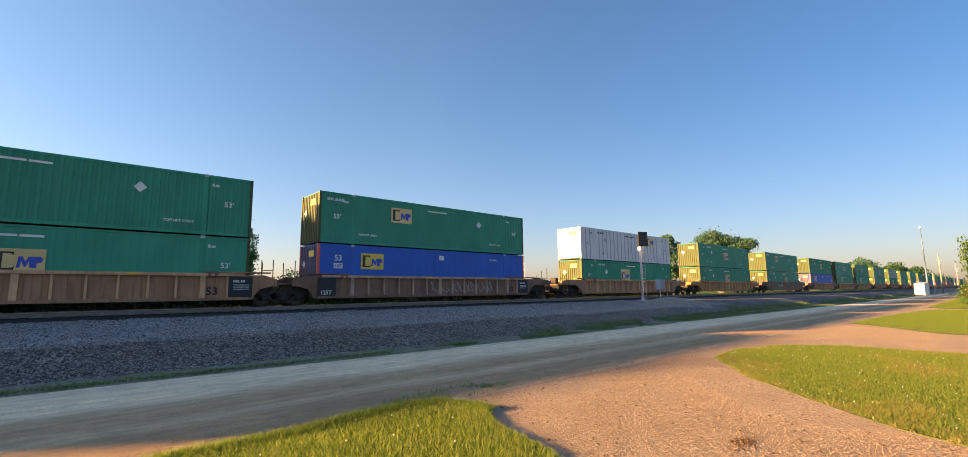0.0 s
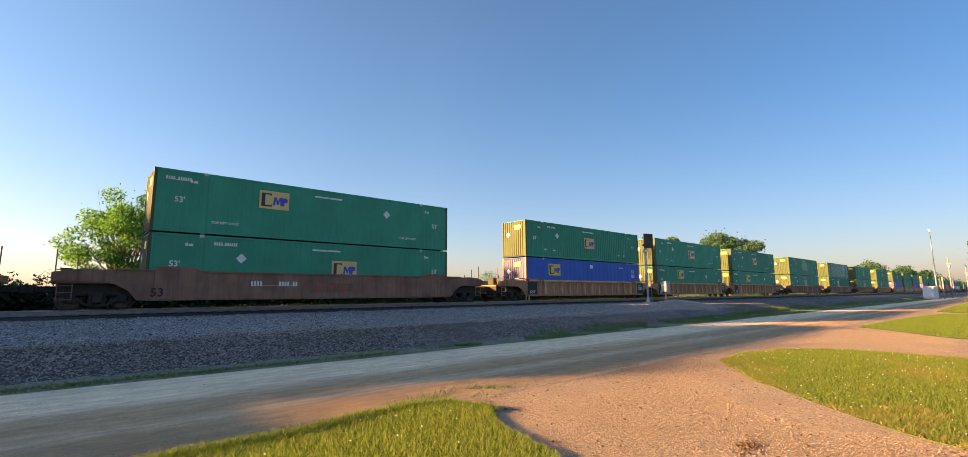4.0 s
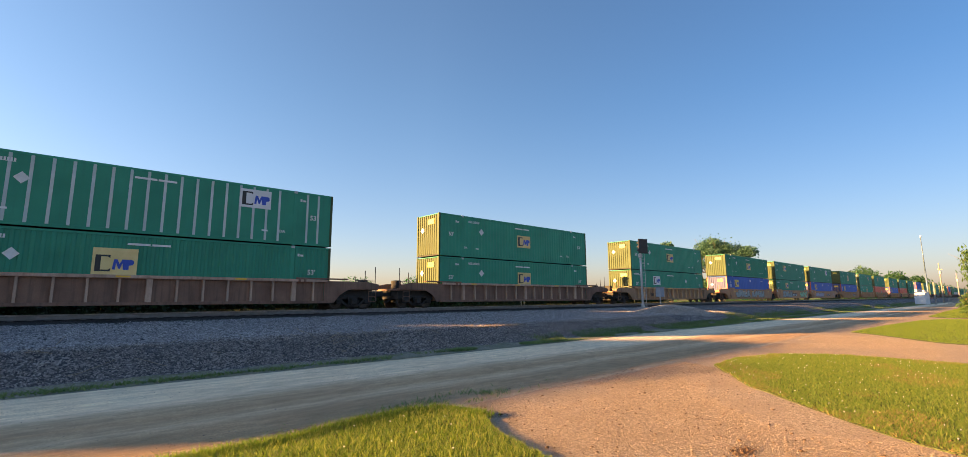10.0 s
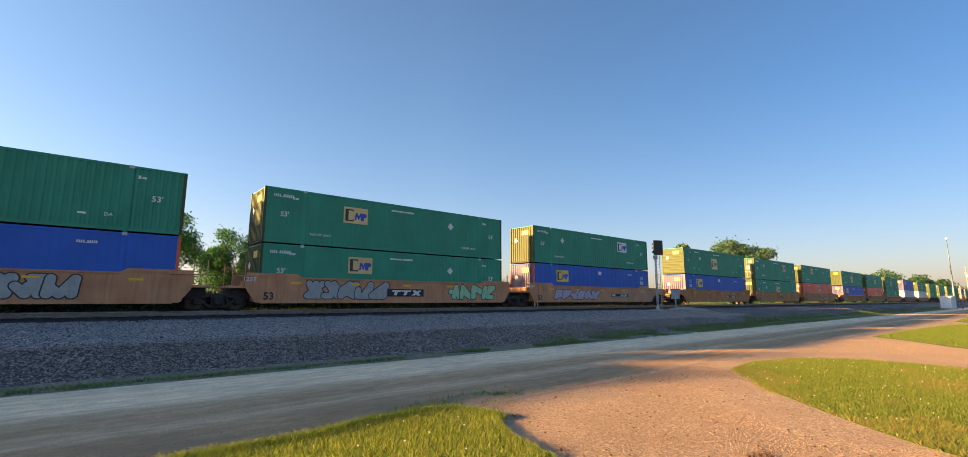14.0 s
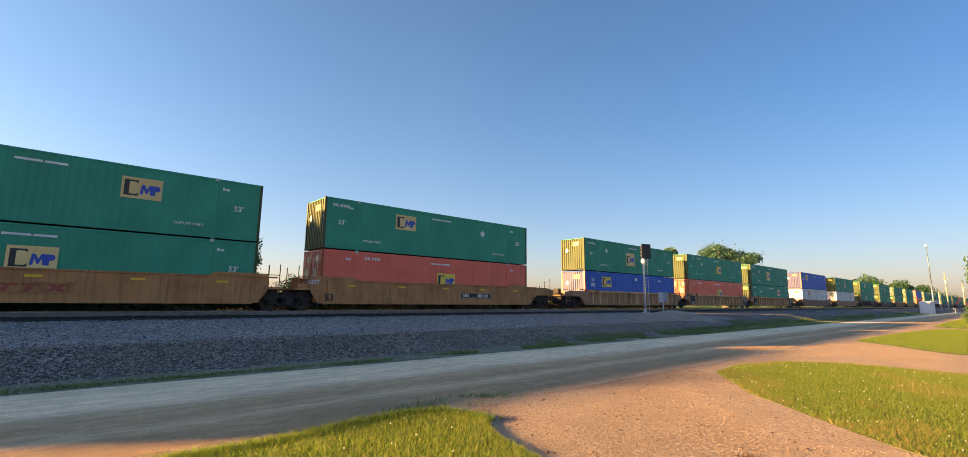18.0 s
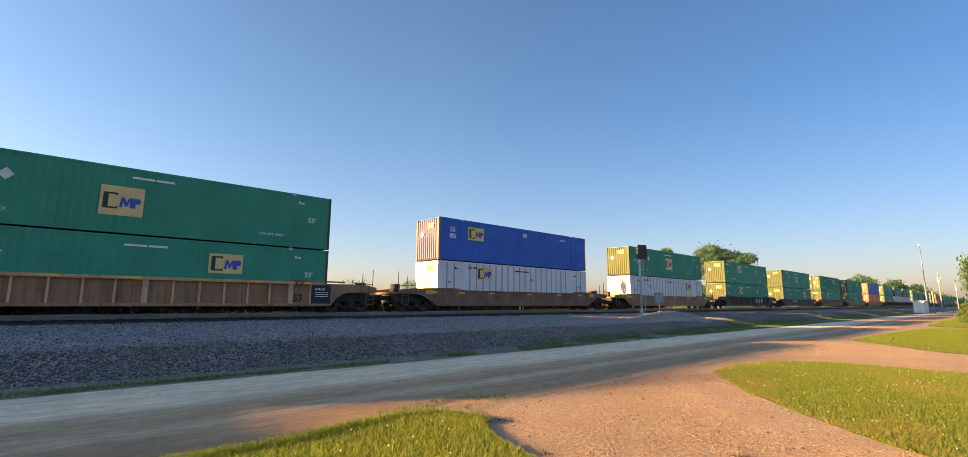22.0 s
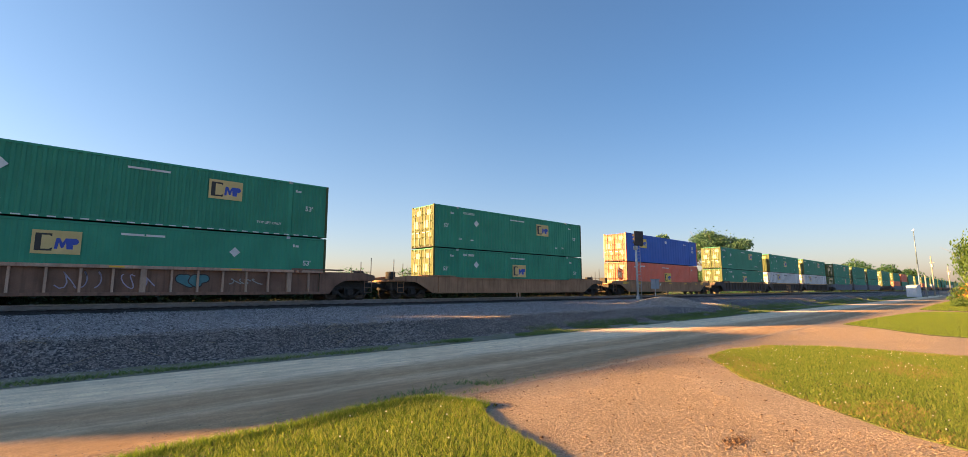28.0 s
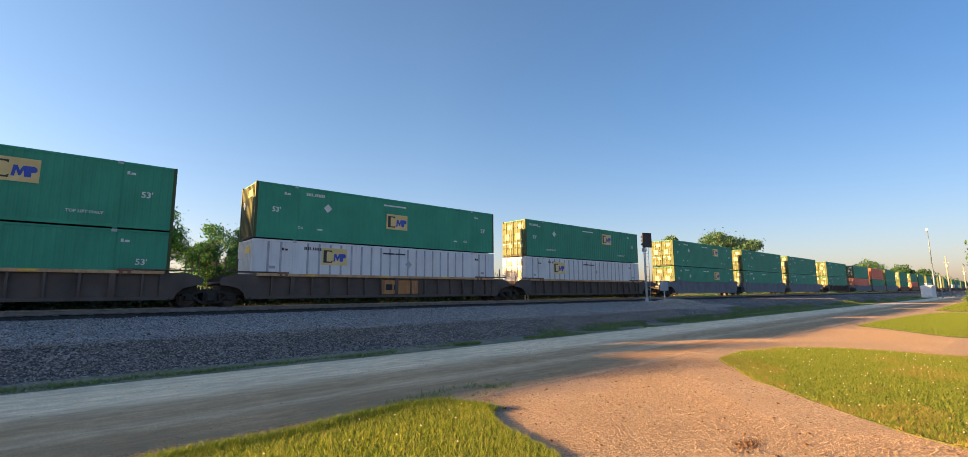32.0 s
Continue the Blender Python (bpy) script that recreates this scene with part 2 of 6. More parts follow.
RUST_LIGHT = surface("wagon_skylit_red_brown_paint", (0.338, 0.215, 0.150), (0.572, 0.390, 0.286), 1.6, 22, 0.8, bump=0.2, streak=0.5, dirt=(0.156, 0.091, 0.058), vary=0.12)
RUNNING = surface("greasy_iron", (0.010, 0.0095, 0.009), (0.040, 0.034, 0.030), 5, 40, 0.75, bump=0.3)
TREAD = surface("worn_wheel_steel", (0.025, 0.023, 0.021), (0.11, 0.092, 0.080), 6, 40, 0.5, metal=0.6, bump=0.1)
STENCIL = surface("black_stencil_panel", (0.016, 0.017, 0.022), (0.035, 0.036, 0.042), 2, 30, 0.7, bump=0.1)
REFLEX = surface("yellow_reflector", (0.75, 0.42, 0.02), (0.85, 0.52, 0.04), 3, 30, 0.4, bump=0)
TAG_PALE = surface("pale_spray_paint", (0.288, 0.320, 0.320), (0.416, 0.448, 0.440), 2.5, 30, 0.6, bump=0.05, streak=0.3, dirt=(0.160, 0.128, 0.096))
TAG_MINT = surface("mint_spray_paint", (0.24, 0.54, 0.30), (0.38, 0.68, 0.42), 2.5, 30, 0.6, bump=0.05, streak=0.3, dirt=(0.2, 0.2, 0.14))
TAG_DARK = surface("black_spray_paint", (0.02, 0.02, 0.022), (0.05, 0.045, 0.045), 2.5, 30, 0.6, bump=0.05)
TAG_TEAL = surface("teal_spray_paint", (0.05, 0.19, 0.21), (0.08, 0.25, 0.27), 2.5, 30, 0.6, bump=0.05)
TAG_LILAC = surface("lilac_spray_paint", (0.36, 0.32, 0.44), (0.46, 0.42, 0.52), 2.5, 30, 0.6, bump=0.05)
RAIL = surface("rail_steel", (0.17, 0.165, 0.17), (0.28, 0.265, 0.26), 4, 50, 0.6, metal=0.2, bump=0.15)
RAIL_HEAD = surface("polished_rail_head", (0.42, 0.42, 0.44), (0.58, 0.58, 0.60), 4, 60, 0.35, metal=0.6, bump=0.05)
TIE = surface("weathered_tie_wood", (0.025, 0.021, 0.018), (0.07, 0.058, 0.050), 3, 40, 0.9, bump=0.5, vary=0.2)
POLE_STEEL = surface("dull_steel", (0.105, 0.155, 0.218), (0.152, 0.222, 0.301), 4, 50, 0.5, metal=0.4, bump=0.05)
STEEL = surface("galvanised_steel", (0.324, 0.342, 0.360), (0.468, 0.486, 0.495), 4, 50, 0.5, metal=0.4, bump=0.05)
MAST_PAINT = surface("silver_mast_paint", (0.42, 0.44, 0.46), (0.58, 0.60, 0.62), 4, 50, 0.55, bump=0.05)
SIGNAL_BLACK = surface("black_enamel", (0.010, 0.010, 0.012), (0.025, 0.025, 0.028), 4, 40, 0.5, bump=0.05)
BOX_GREY = surface("dull_grey_box_paint", (0.24, 0.28, 0.33), (0.32, 0.36, 0.42), 3, 40, 0.8, bump=0.05)
HUT_PAINT = surface("pale_grey_enamel", (0.48, 0.52, 0.56), (0.60, 0.64, 0.68), 1.5, 30, 0.55, bump=0.05, streak=0.2, dirt=(0.35, 0.36, 0.36))
POLE_WOOD = surface("grey_pole_wood", (0.17, 0.165, 0.155), (0.28, 0.27, 0.255), 2, 30, 0.85, bump=0.3, streak=0.4, dirt=(0.066, 0.050, 0.039))
CONCRETE = surface("concrete", (0.33, 0.32, 0.30), (0.46, 0.45, 0.42), 3, 40, 0.9, bump=0.3)
BARK = surface("bark", (0.075, 0.064, 0.052), (0.17, 0.148, 0.122), 4, 30, 0.9, bump=0.8, depth=0.03)
ROAD = gravel("compacted_gravel", ((0.535, 0.425, 0.285), (0.650, 0.520, 0.350), (0.780, 0.640, 0.450)), 70.0, (0.540, 0.430, 0.290), relief=0.004, patch=0.45, bands=((5.6, 0.64), (6.1, 0.60), (6.9, 0.62), (7.45, 0.86), (7.9, 0.64), (8.5, 0.78), (9.2, 1.18), (10.2, 1.24), (11.2, 1.10)))
DRIVE = gravel("limestone_gravel", ((0.195, 0.150, 0.108), (0.318, 0.250, 0.182), (0.48, 0.39, 0.30)), 52.0, (0.290, 0.222, 0.160), relief=0.011, patch=0.9)
BALLAST = gravel("crushed_ballast", ((0.050, 0.046, 0.049), (0.165, 0.150, 0.150), (0.52, 0.47, 0.43)), 24.0, (0.120, 0.109, 0.112), relief=0.06, patch=0.55)
BENCH = gravel("fine_ballast", ((0.080, 0.077, 0.085), (0.262, 0.249, 0.259), (0.700, 0.660, 0.630)), 24.0, (0.240, 0.230, 0.242), relief=0.05, patch=0.5)
DARK_BALLAST = gravel("dark_track_ballast", ((0.022, 0.021, 0.021), (0.049, 0.045, 0.043), (0.119, 0.106, 0.098)), 22.0, (0.031, 0.028, 0.028), relief=0.04, patch=0.8)
MOUND = gravel("pale_mound_gravel", ((0.200, 0.185, 0.172), (0.330, 0.306, 0.280), (0.560, 0.520, 0.470)), 20.0, (0.220, 0.204, 0.190), relief=0.035, patch=0.9)
SOIL = gravel("turf_soil", ((0.072, 0.066, 0.030), (0.090, 0.102, 0.034), (0.120, 0.120, 0.048)), 30.0, (0.060, 0.090, 0.022), relief=0.02, patch=1.2)
BROWN_DIRT = gravel("brown_dirt", ((0.225, 0.143, 0.090), (0.315, 0.210, 0.135), (0.495, 0.375, 0.270)), 34.0, (0.240, 0.158, 0.098), relief=0.012, patch=1.0)
FIELD = gravel("meadow", ((0.075, 0.095, 0.025), (0.11, 0.12, 0.04), (0.16, 0.15, 0.06)), 3.0, (0.09, 0.11, 0.03), relief=0.05, patch=0.15)
STONE_PALE = leafy("loose_pale_stone", (0.167, 0.121, 0.089), (0.404, 0.317, 0.250), 0.0, 0.9)
STONE_MOUND = leafy("heaped_grey_stone", (0.16, 0.15, 0.14), (0.55, 0.51, 0.46), 0.0, 0.9)
STONE_GREY = leafy("loose_grey_stone", (0.062, 0.060, 0.066), (0.57, 0.535, 0.52), 0.0, 0.85)
STONE_DARK = leafy("loose_dark_stone", (0.050, 0.046, 0.050), (0.50, 0.45, 0.41), 0.0, 0.85)
GRASS = leafy("lawn_blade", (0.075, 0.138, 0.020), (0.205, 0.270, 0.052), 0.48)
GRASS_DRY = leafy("lawn_blade_mixed", (0.120, 0.180, 0.030), (0.340, 0.360, 0.100), 0.5)
# near-black blades: the shade behind the train is put into their colour
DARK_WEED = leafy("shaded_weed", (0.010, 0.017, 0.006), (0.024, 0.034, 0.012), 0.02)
VERGE = leafy("verge_blade", (0.085, 0.140, 0.040), (0.205, 0.265, 0.105), 0.35)
VERGE_SOIL = gravel("weedy_earth", ((0.16, 0.15, 0.11), (0.23, 0.215, 0.16), (0.33, 0.31, 0.25)), 34.0, (0.13, 0.15, 0.075), relief=0.015, patch=1.6)
GRASS_BROWN = leafy("dry_brown_blade", (0.20, 0.13, 0.05), (0.36, 0.27, 0.12), 0.3)
BROWN_BIT = leafy("brown_litter", (0.055, 0.032, 0.020), (0.16, 0.10, 0.06), 0.0, 0.9)
CLOVER = leafy("clover_flower", (0.55, 0.52, 0.42), (0.8, 0.78, 0.68), 0.2)
STRAW = leafy("dry_stalk", (0.26, 0.20, 0.12), (0.45, 0.37, 0.25), 0.2)
LEAF_LIGHT = leafy("poplar_leaf", (0.045, 0.135, 0.034), (0.125, 0.245, 0.060), 0.5)
LEAF_DARK = leafy("elm_leaf", (0.019, 0.089, 0.032), (0.054, 0.151, 0.054), 0.3)
# near-black leaves: shade on the scrub is put into the colour
SCRUB = leafy("shade_toned_scrub_leaf", (0.010, 0.020, 0.008), (0.030, 0.045, 0.016), 0.05)
LEAF_FAR = leafy("far_leaf", (0.025, 0.078, 0.034), (0.055, 0.130, 0.056), 0.45)
LEAF_ELM = leafy("spreading_elm_leaf", (0.036, 0.098, 0.062), (0.088, 0.172, 0.105), 0.35)
LEAF_WILLOW = leafy("willow_leaf", (0.05, 0.11, 0.03), (0.115, 0.185, 0.05), 0.45)
FLOWER = leafy("orange_flower", (0.55, 0.22, 0.03), (0.75, 0.42, 0.05), 0.3)

# ---------------------------------------------------------------- mesh helpers


class Shape:
    """Collects vertices and faces of one mesh."""

    def __init__(self):
        self.v, self.f = [], []

    def add(self, verts, faces):
        n = len(self.v)
        self.v += [tuple(p) for p in verts]
        self.f += [tuple(i + n for i in face) for face in faces]
        return self

    def box(self, x0, x1, y0, y1, z0, z1):
        v = [(x, y, z) for x in (x0, x1) for y in (y0, y1) for z in (z0, z1)]
        return self.add(v, [(0, 1, 3, 2), (4, 6, 7, 5), (0, 4, 5, 1), (2, 3, 7, 6), (0, 2, 6, 4), (1, 5, 7, 3)])

    def slab(self, x0, x1, y0, y1, z0, z1, b=0.01):
        """A box with chamfered edges."""
        v, f = [], []
        for sx, x in ((-1, x0), (1, x1)):
            for sy, y in ((-1, y0), (1, y1)):
                for sz, z in ((-1, z0), (1, z1)):
                    v += [(x, y - sy * b, z - sz * b), (x - sx * b, y, z - sz * b), (x - sx * b, y - sy * b, z)]
        c = lambda i, k: i * 3 + k
        f += [(c(0, 0), c(1, 0), c(3, 0), c(2, 0)), (c(4, 0), c(6, 0), c(7, 0), c(5, 0)), (c(0, 1), c(4, 1), c(5, 1), c(1, 1)),
              (c(2, 1), c(3, 1), c(7, 1), c(6, 1)), (c(0, 2), c(2, 2), c(6, 2), c(4, 2)), (c(1, 2), c(5, 2), c(7, 2), c(3, 2))]
        for a, d, k, l in ((0, 1, 0, 1), (2, 3, 1, 0), (4, 5, 1, 0), (6, 7, 0, 1), (0, 2, 2, 0), (1, 3, 0, 2), (4, 6, 0, 2), (5, 7, 2, 0),
                           (0, 4, 1, 2), (1, 5, 2, 1), (2, 6, 2, 1), (3, 7, 1, 2)):
            f.append((c(a, k), c(a, l), c(d, l), c(d, k)))
        for i in range(8):
            f.append((c(i, 0), c(i, 1), c(i, 2)))
        return self.add(v, f)

    def prism(self, pts, y0, y1):
        """A polygon in x and z, pulled from y0 to y1."""
        n = len(pts)
        v = [(x, y0, z) for x, z in pts] + [(x, y1, z) for x, z in pts]
        return self.add(v, [tuple(range(n)), tuple(range(2 * n - 1, n - 1, -1))] + [(i, i + n, (i + 1) % n + n, (i + 1) % n) for i in range(n)])

    def rod(self, p, q, r, n=8, r2=None):
        p, q = Vector(p), Vector(q)
        d = (q - p).normalized()
        a = d.orthogonal().normalized()
        b = d.cross(a)
        r2 = r if r2 is None else r2
        v = [p + (a * math.cos(6.2832 * i / n) + b * math.sin(6.2832 * i / n)) * r for i in range(n)]
        v += [q + (a * math.cos(6.2832 * i / n) + b * math.sin(6.2832 * i / n)) * r2 for i in range(n)]
        return self.add(v, [(i, (i + 1) % n, (i + 1) % n + n, i + n) for i in range(n)] + [tuple(range(n - 1, -1, -1)), tuple(range(n, 2 * n))])

    def lathe(self, rings, n=20, axis="y"):
        """Rings of (along, radius) round the y axis or the z axis."""
        v = []
        for a, r in rings:
            for i in range(n):
                c, s = r * math.cos(6.2832 * i / n), r * math.sin(6.2832 * i / n)
                v.append((c, a, s) if axis == "y" else (c, s, a))
        f = [(k * n + i, k * n + (i + 1) % n, (k + 1) * n + (i + 1) % n, (k + 1) * n + i) for k in range(len(rings) - 1) for i in range(n)]
        f += [tuple(range(n)), tuple(range((len(rings) - 1) * n, len(rings) * n))]
        return self.add(v, f)

    def moved(self, dx=0, dy=0, dz=0):
        self.v = [(x + dx, y + dy, z + dz) for x, y, z in self.v]
        return self

    def mesh(self, name, material, smooth=False):
        me = bpy.data.meshes.new(name)
        me.from_pydata(self.v, [], self.f)
        if smooth:
            me.polygons.foreach_set("use_smooth", [True] * len(me.polygons))
        me.materials.append(material)
        me.validate()
        return me


def cards(name, verts, faces_per, material):
    """A mesh of many equal loose polygons from an array (count, corners, 3)."""
    verts = np.asarray(verts, dtype=np.float32)
    n, k = verts.shape[0], faces_per
    me = bpy.data.meshes.new(name)
    me.vertices.add(n * k)
    me.vertices.foreach_set("co", verts.reshape(-1))
    me.loops.add(n * k)
    me.loops.foreach_set("vertex_index", np.arange(n * k, dtype=np.int32))
    me.polygons.add(n)
    me.polygons.foreach_set("loop_start", np.arange(0, n * k, k, dtype=np.int32))
    me.polygons.foreach_set("loop_total", np.full(n, k, dtype=np.int32))
    me.update(calc_edges=True)
    me.materials.append(material)
    return me


CACHE = {}


def kept(key, make):
    if key not in CACHE:
        CACHE[key] = make()
    return CACHE[key]


def part(name, mesh, parent, label="", at=None):
    ob = new(name, mesh)
    ob.parent = parent
    if at is not None:
        ob.matrix_basis = at
    return tagged(ob, label) if label else ob


def thing(name, m, label, category, group="", kind=""):
    ob = new(name)
    ob.empty_display_size = 0.3
    ob.matrix_basis = m
    return tagged(ob, label, category, group, kind)


def letters(text, size, material, name="lettering"):
    """Built-in lettering that stands in x and z and faces -y."""
    def make():
        cu = bpy.data.curves.new("type", "FONT")
        cu.body, cu.size, cu.extrude, cu.resolution_u, cu.offset = text, size, 0.003, 2, size * 0.022
        ob = new("type", cu)
        me = bpy.data.meshes.new_from_object(ob.evaluated_get(bpy.context.evaluated_depsgraph_get()))
        bpy.data.objects.remove(ob)
        me.transform(Matrix.Rotation(math.pi / 2, 4, "X"))
        me.materials.clear()
        me.materials.append(material)
        return me
    return kept(("letters", text, size, material.name), make)

# lettering that recurs, made while the scene is still empty
for words, tall, ink in (("53'", 0.36, MARK), ("53", 0.46, MARK), ("53", 0.5, STENCIL), ("125T", 0.30, MARK), ("TOP LIFT ONLY", 0.17, MARK), ("53", 0.42, PAPER), ("DA", 0.2, MARK)):
    letters(words, tall, ink)

# ---------------------------------------------------------------- ground
RAIL_Z = 1.0          # top of rail over the road
TRACK_Y = 26.05       # middle of the track
MAST = (36.4, 20.7)
MOUND_AT = (30.7, 15.3)


def smooth_step(a, b, x):
    k = min(1.0, max(0.0, (x - a) / (b - a)))
    return k * k * (3 - 2 * k)


def bank(x, y):
    """Height of the railway bank over the road."""
    far = smooth_step(31.5, 38.5, x - 0.35 * (y - 14))
    bench = min(max((y - 12.0) / 1.25, 0), 1) * 0.55 + min(max((y - 13.25) / 9.0, 0), 1) * 0.20
    slope = min(max((y - 12.3) / 2.0, 0), 1) * 0.70 + min(max((y - 14.3) / 8.0, 0), 1) * 0.05
    z = bench * (1 - far) + slope * far
    z += min(max((y - 22.4) / 1.0, 0), 1) * 0.03
    d = math.hypot((x - MOUND_AT[0]) / 2.8, (y - MOUND_AT[1]) / 2.3)
    z += 0.48 * max(0.0, 1 - d * d) ** 1.3
    if y > TRACK_Y + 2.3:
        z -= min((y - TRACK_Y - 2.3) / 2.4, 1) * 0.85
    n = noise.noise((x * 0.9, y * 0.9, 1.0)) * 0.035 + noise.noise((x * 3.1, y * 3.1, 4.0)) * 0.018
    return z + n * min(max((y - 12.0) / 0.6, 0), 1) * (0.35 if y > 23.6 else 1.0)


def grid(name, xs, ys, height, material):
    nx, ny = len(xs), len(ys)
    s = Shape()
    s.v = [(x, y, height(x, y)) for y in ys for x in xs]
    s.f = [(j * nx + i, j * nx + i + 1, (j + 1) * nx + i + 1, (j + 1) * nx + i) for j in range(ny - 1) for i in range(nx - 1)]
    return s.mesh(name, material, True)


def steps(*spans):
    out = []
    for a, b, d in spans:
        k = max(1, round((b - a) / d))
        out += [a + (b - a) * i / k for i in range(k)]
    return out + [spans[-1][1]]


XS = steps((-700, -60, 40), (-60, -6, 2), (-6, 45, 0.25), (45, 120, 1.0), (120, 400, 8), (400, 1500, 50))
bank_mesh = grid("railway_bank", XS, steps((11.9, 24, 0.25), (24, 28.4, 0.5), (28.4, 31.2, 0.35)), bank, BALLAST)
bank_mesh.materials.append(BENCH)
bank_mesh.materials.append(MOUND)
bank_mesh.materials.append(DARK_BALLAST)
for p in bank_mesh.polygons:
    c = p.center
    w = noise.noise((c.x * 0.8, c.y * 0.8, 7)) * 0.5
    if math.hypot((c.x - MOUND_AT[0]) / 2.6, (c.y - MOUND_AT[1]) / 2.4) + w * 0.3 < 1:
        p.material_index = 2
    # much darker ballast from just before the track to the bank's far side
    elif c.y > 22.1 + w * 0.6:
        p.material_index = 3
    elif 13.6 + w < c.y < 21.8 + w and c.x < 36:
        p.material_index = 1
tagged(new("railway_bank", bank_mesh), "sloping railway bank of dark crushed ballast", "ballast", kind="structure")

RX = steps((-700, -60, 40), (-60, -8, 2), (-8, 40, 0.4), (40, 140, 2), (140, 1500, 40))


def road_z(x, y):
    rut = -0.022 * math.exp(-((y - 7.6) / 0.35) ** 2) - 0.022 * math.exp(-((y - 9.3) / 0.35) ** 2)
    return 0.006 + rut + noise.noise((x * 0.5, y * 1.3, 2)) * 0.012


def near_z(x, y):
    return noise.noise((x * 0.45, y * 0.45, 9)) * 0.02 - 0.002


tagged(new("road", grid("road", RX, steps((5.55, 11.2, 0.2)), lambda x, y: road_z(x, y) - 0.06 * (y < 5.6), ROAD)),
       "compacted grey gravel road beside the railway with faint wheel tracks", "road", kind="structure")
tagged(new("gravel_drive", grid("gravel_drive", steps((-60, -8, 2), (-8, 30, 0.4), (30, 160, 4)), steps((-40, -4, 2), (-4, 5.7, 0.3)), near_z, DRIVE)),
       "loose pale limestone gravel drive", "gravel", kind="structure")
tagged(new("verge_soil", grid("verge_soil", RX, steps((11.0, 12.3, 0.15)), lambda x, y: 0.012 + max(0, y - 11.9) * 0.18 + noise.noise((x * 2, y * 2, 3)) * 0.012, VERGE_SOIL)),
       "weedy earth verge between gravel road and ballast", "verge", kind="structure")
tagged(new("ground", grid("ground", steps((-3000, -60, 400), (-60, 200, 20), (200, 3500, 300)), steps((-1500, -40, 200), (-40, 60, 5), (60, 3000, 250)),
                          lambda x, y: -0.12 if y < 31 else 0.12, FIELD)), "flat meadow ground reaching the horizon", "ground", kind="structure")


def inside(poly, x, y):
    hit = False
    for (ax, ay), (bx, by) in zip(poly, poly[1:] + poly[:1]):
        if (ay > y) != (by > y) and x < (bx - ax) * (y - ay) / (by - ay) + ax:
            hit = not hit
    return hit


def rough_edge(poly, seed, step=0.18, wild=0.07):
    """The outline with many more points, set off unevenly."""
    out = []
    for (ax, ay), (bx, by) in zip(poly, poly[1:] + poly[:1]):
        k = max(1, min(120, int(math.hypot(bx - ax, by - ay) / step)))
        for i in range(k):
            x, y = ax + (bx - ax) * i / k, ay + (by - ay) * i / k
            out.append((x + noise.noise((x * 2.6, y * 2.6, seed)) * wild, y + noise.noise((x * 2.6, y * 2.6, seed + 5)) * wild))
    return out


LAWNS = {
    "near": [(-9, 4.2), (-4, 4.7), (-1.2, 5.2), (0.9, 5.75), (2.2, 5.72), (3.1, 5.9), (3.8, 5.92), (4.25, 5.75), (4.5, 5.0), (4.1, 4.4), (3.9, 3.7), (3.75, 3.2), (3.0, 1.6), (2.2, -1), (-9, -2)],
    "right": [(11.6, 4.85), (9.5, 3.4), (8.3, 2.2), (7.6, 1.5), (7.1, 0.9), (6.5, -0.6), (6.2, -6), (16.3, -6), (16.0, 1.2), (16.0, 2.2), (16.1, 3.3), (15.0, 4.6), (13.3, 5.0)],
    "second": [(26.8, 5.0), (25.3, 3.8), (22.6, 1.7), (21.4, -1), (21, -8), (47, -8), (45.9, 3.2), (42.2, 4.2), (32.9, 4.85)],
    "third": [(50.5, 4.5), (48.6, 3.4), (48.4, -8), (150, -8), (150, 4.6), (69.2, 4.75)],
}


def blades(rng, xy, z, tall, wide, lean=0.5):
    """Three-cornered blades of grass standing at the given places."""
    n = len(xy)
    a = rng.random(n) * 6.2832
    h = tall * (0.55 + 0.75 * rng.random(n))
    w = wide * (0.7 + 0.6 * rng.random(n))
    tip = rng.normal(0, lean, (n, 2)) * h[:, None]
    v = np.zeros((n, 3, 3))
    v[:, 0, :2] = xy - np.c_[np.cos(a), np.sin(a)] * w[:, None]
    v[:, 1, :2] = xy + np.c_[np.cos(a), np.sin(a)] * w[:, None]
    v[:, 2, :2] = xy + tip
    v[:, 0, 2] = v[:, 1, 2] = z
    v[:, 2, 2] = z + h
    return v


def scatter(rng, poly, count):
    xs, ys = [p[0] for p in poly], [p[1] for p in poly]
    out = []
    while len(out) < count:
        x, y = rng.uniform(min(xs), max(xs)), rng.uniform(min(ys), max(ys))
        if inside(poly, x, y):
            out.append((x, y))
    return np.array(out)


def clip_poly(poly, x0, x1, y0, y1):
    return [(min(max(x, x0), x1), min(max(y, y0), y1)) for x, y in poly]


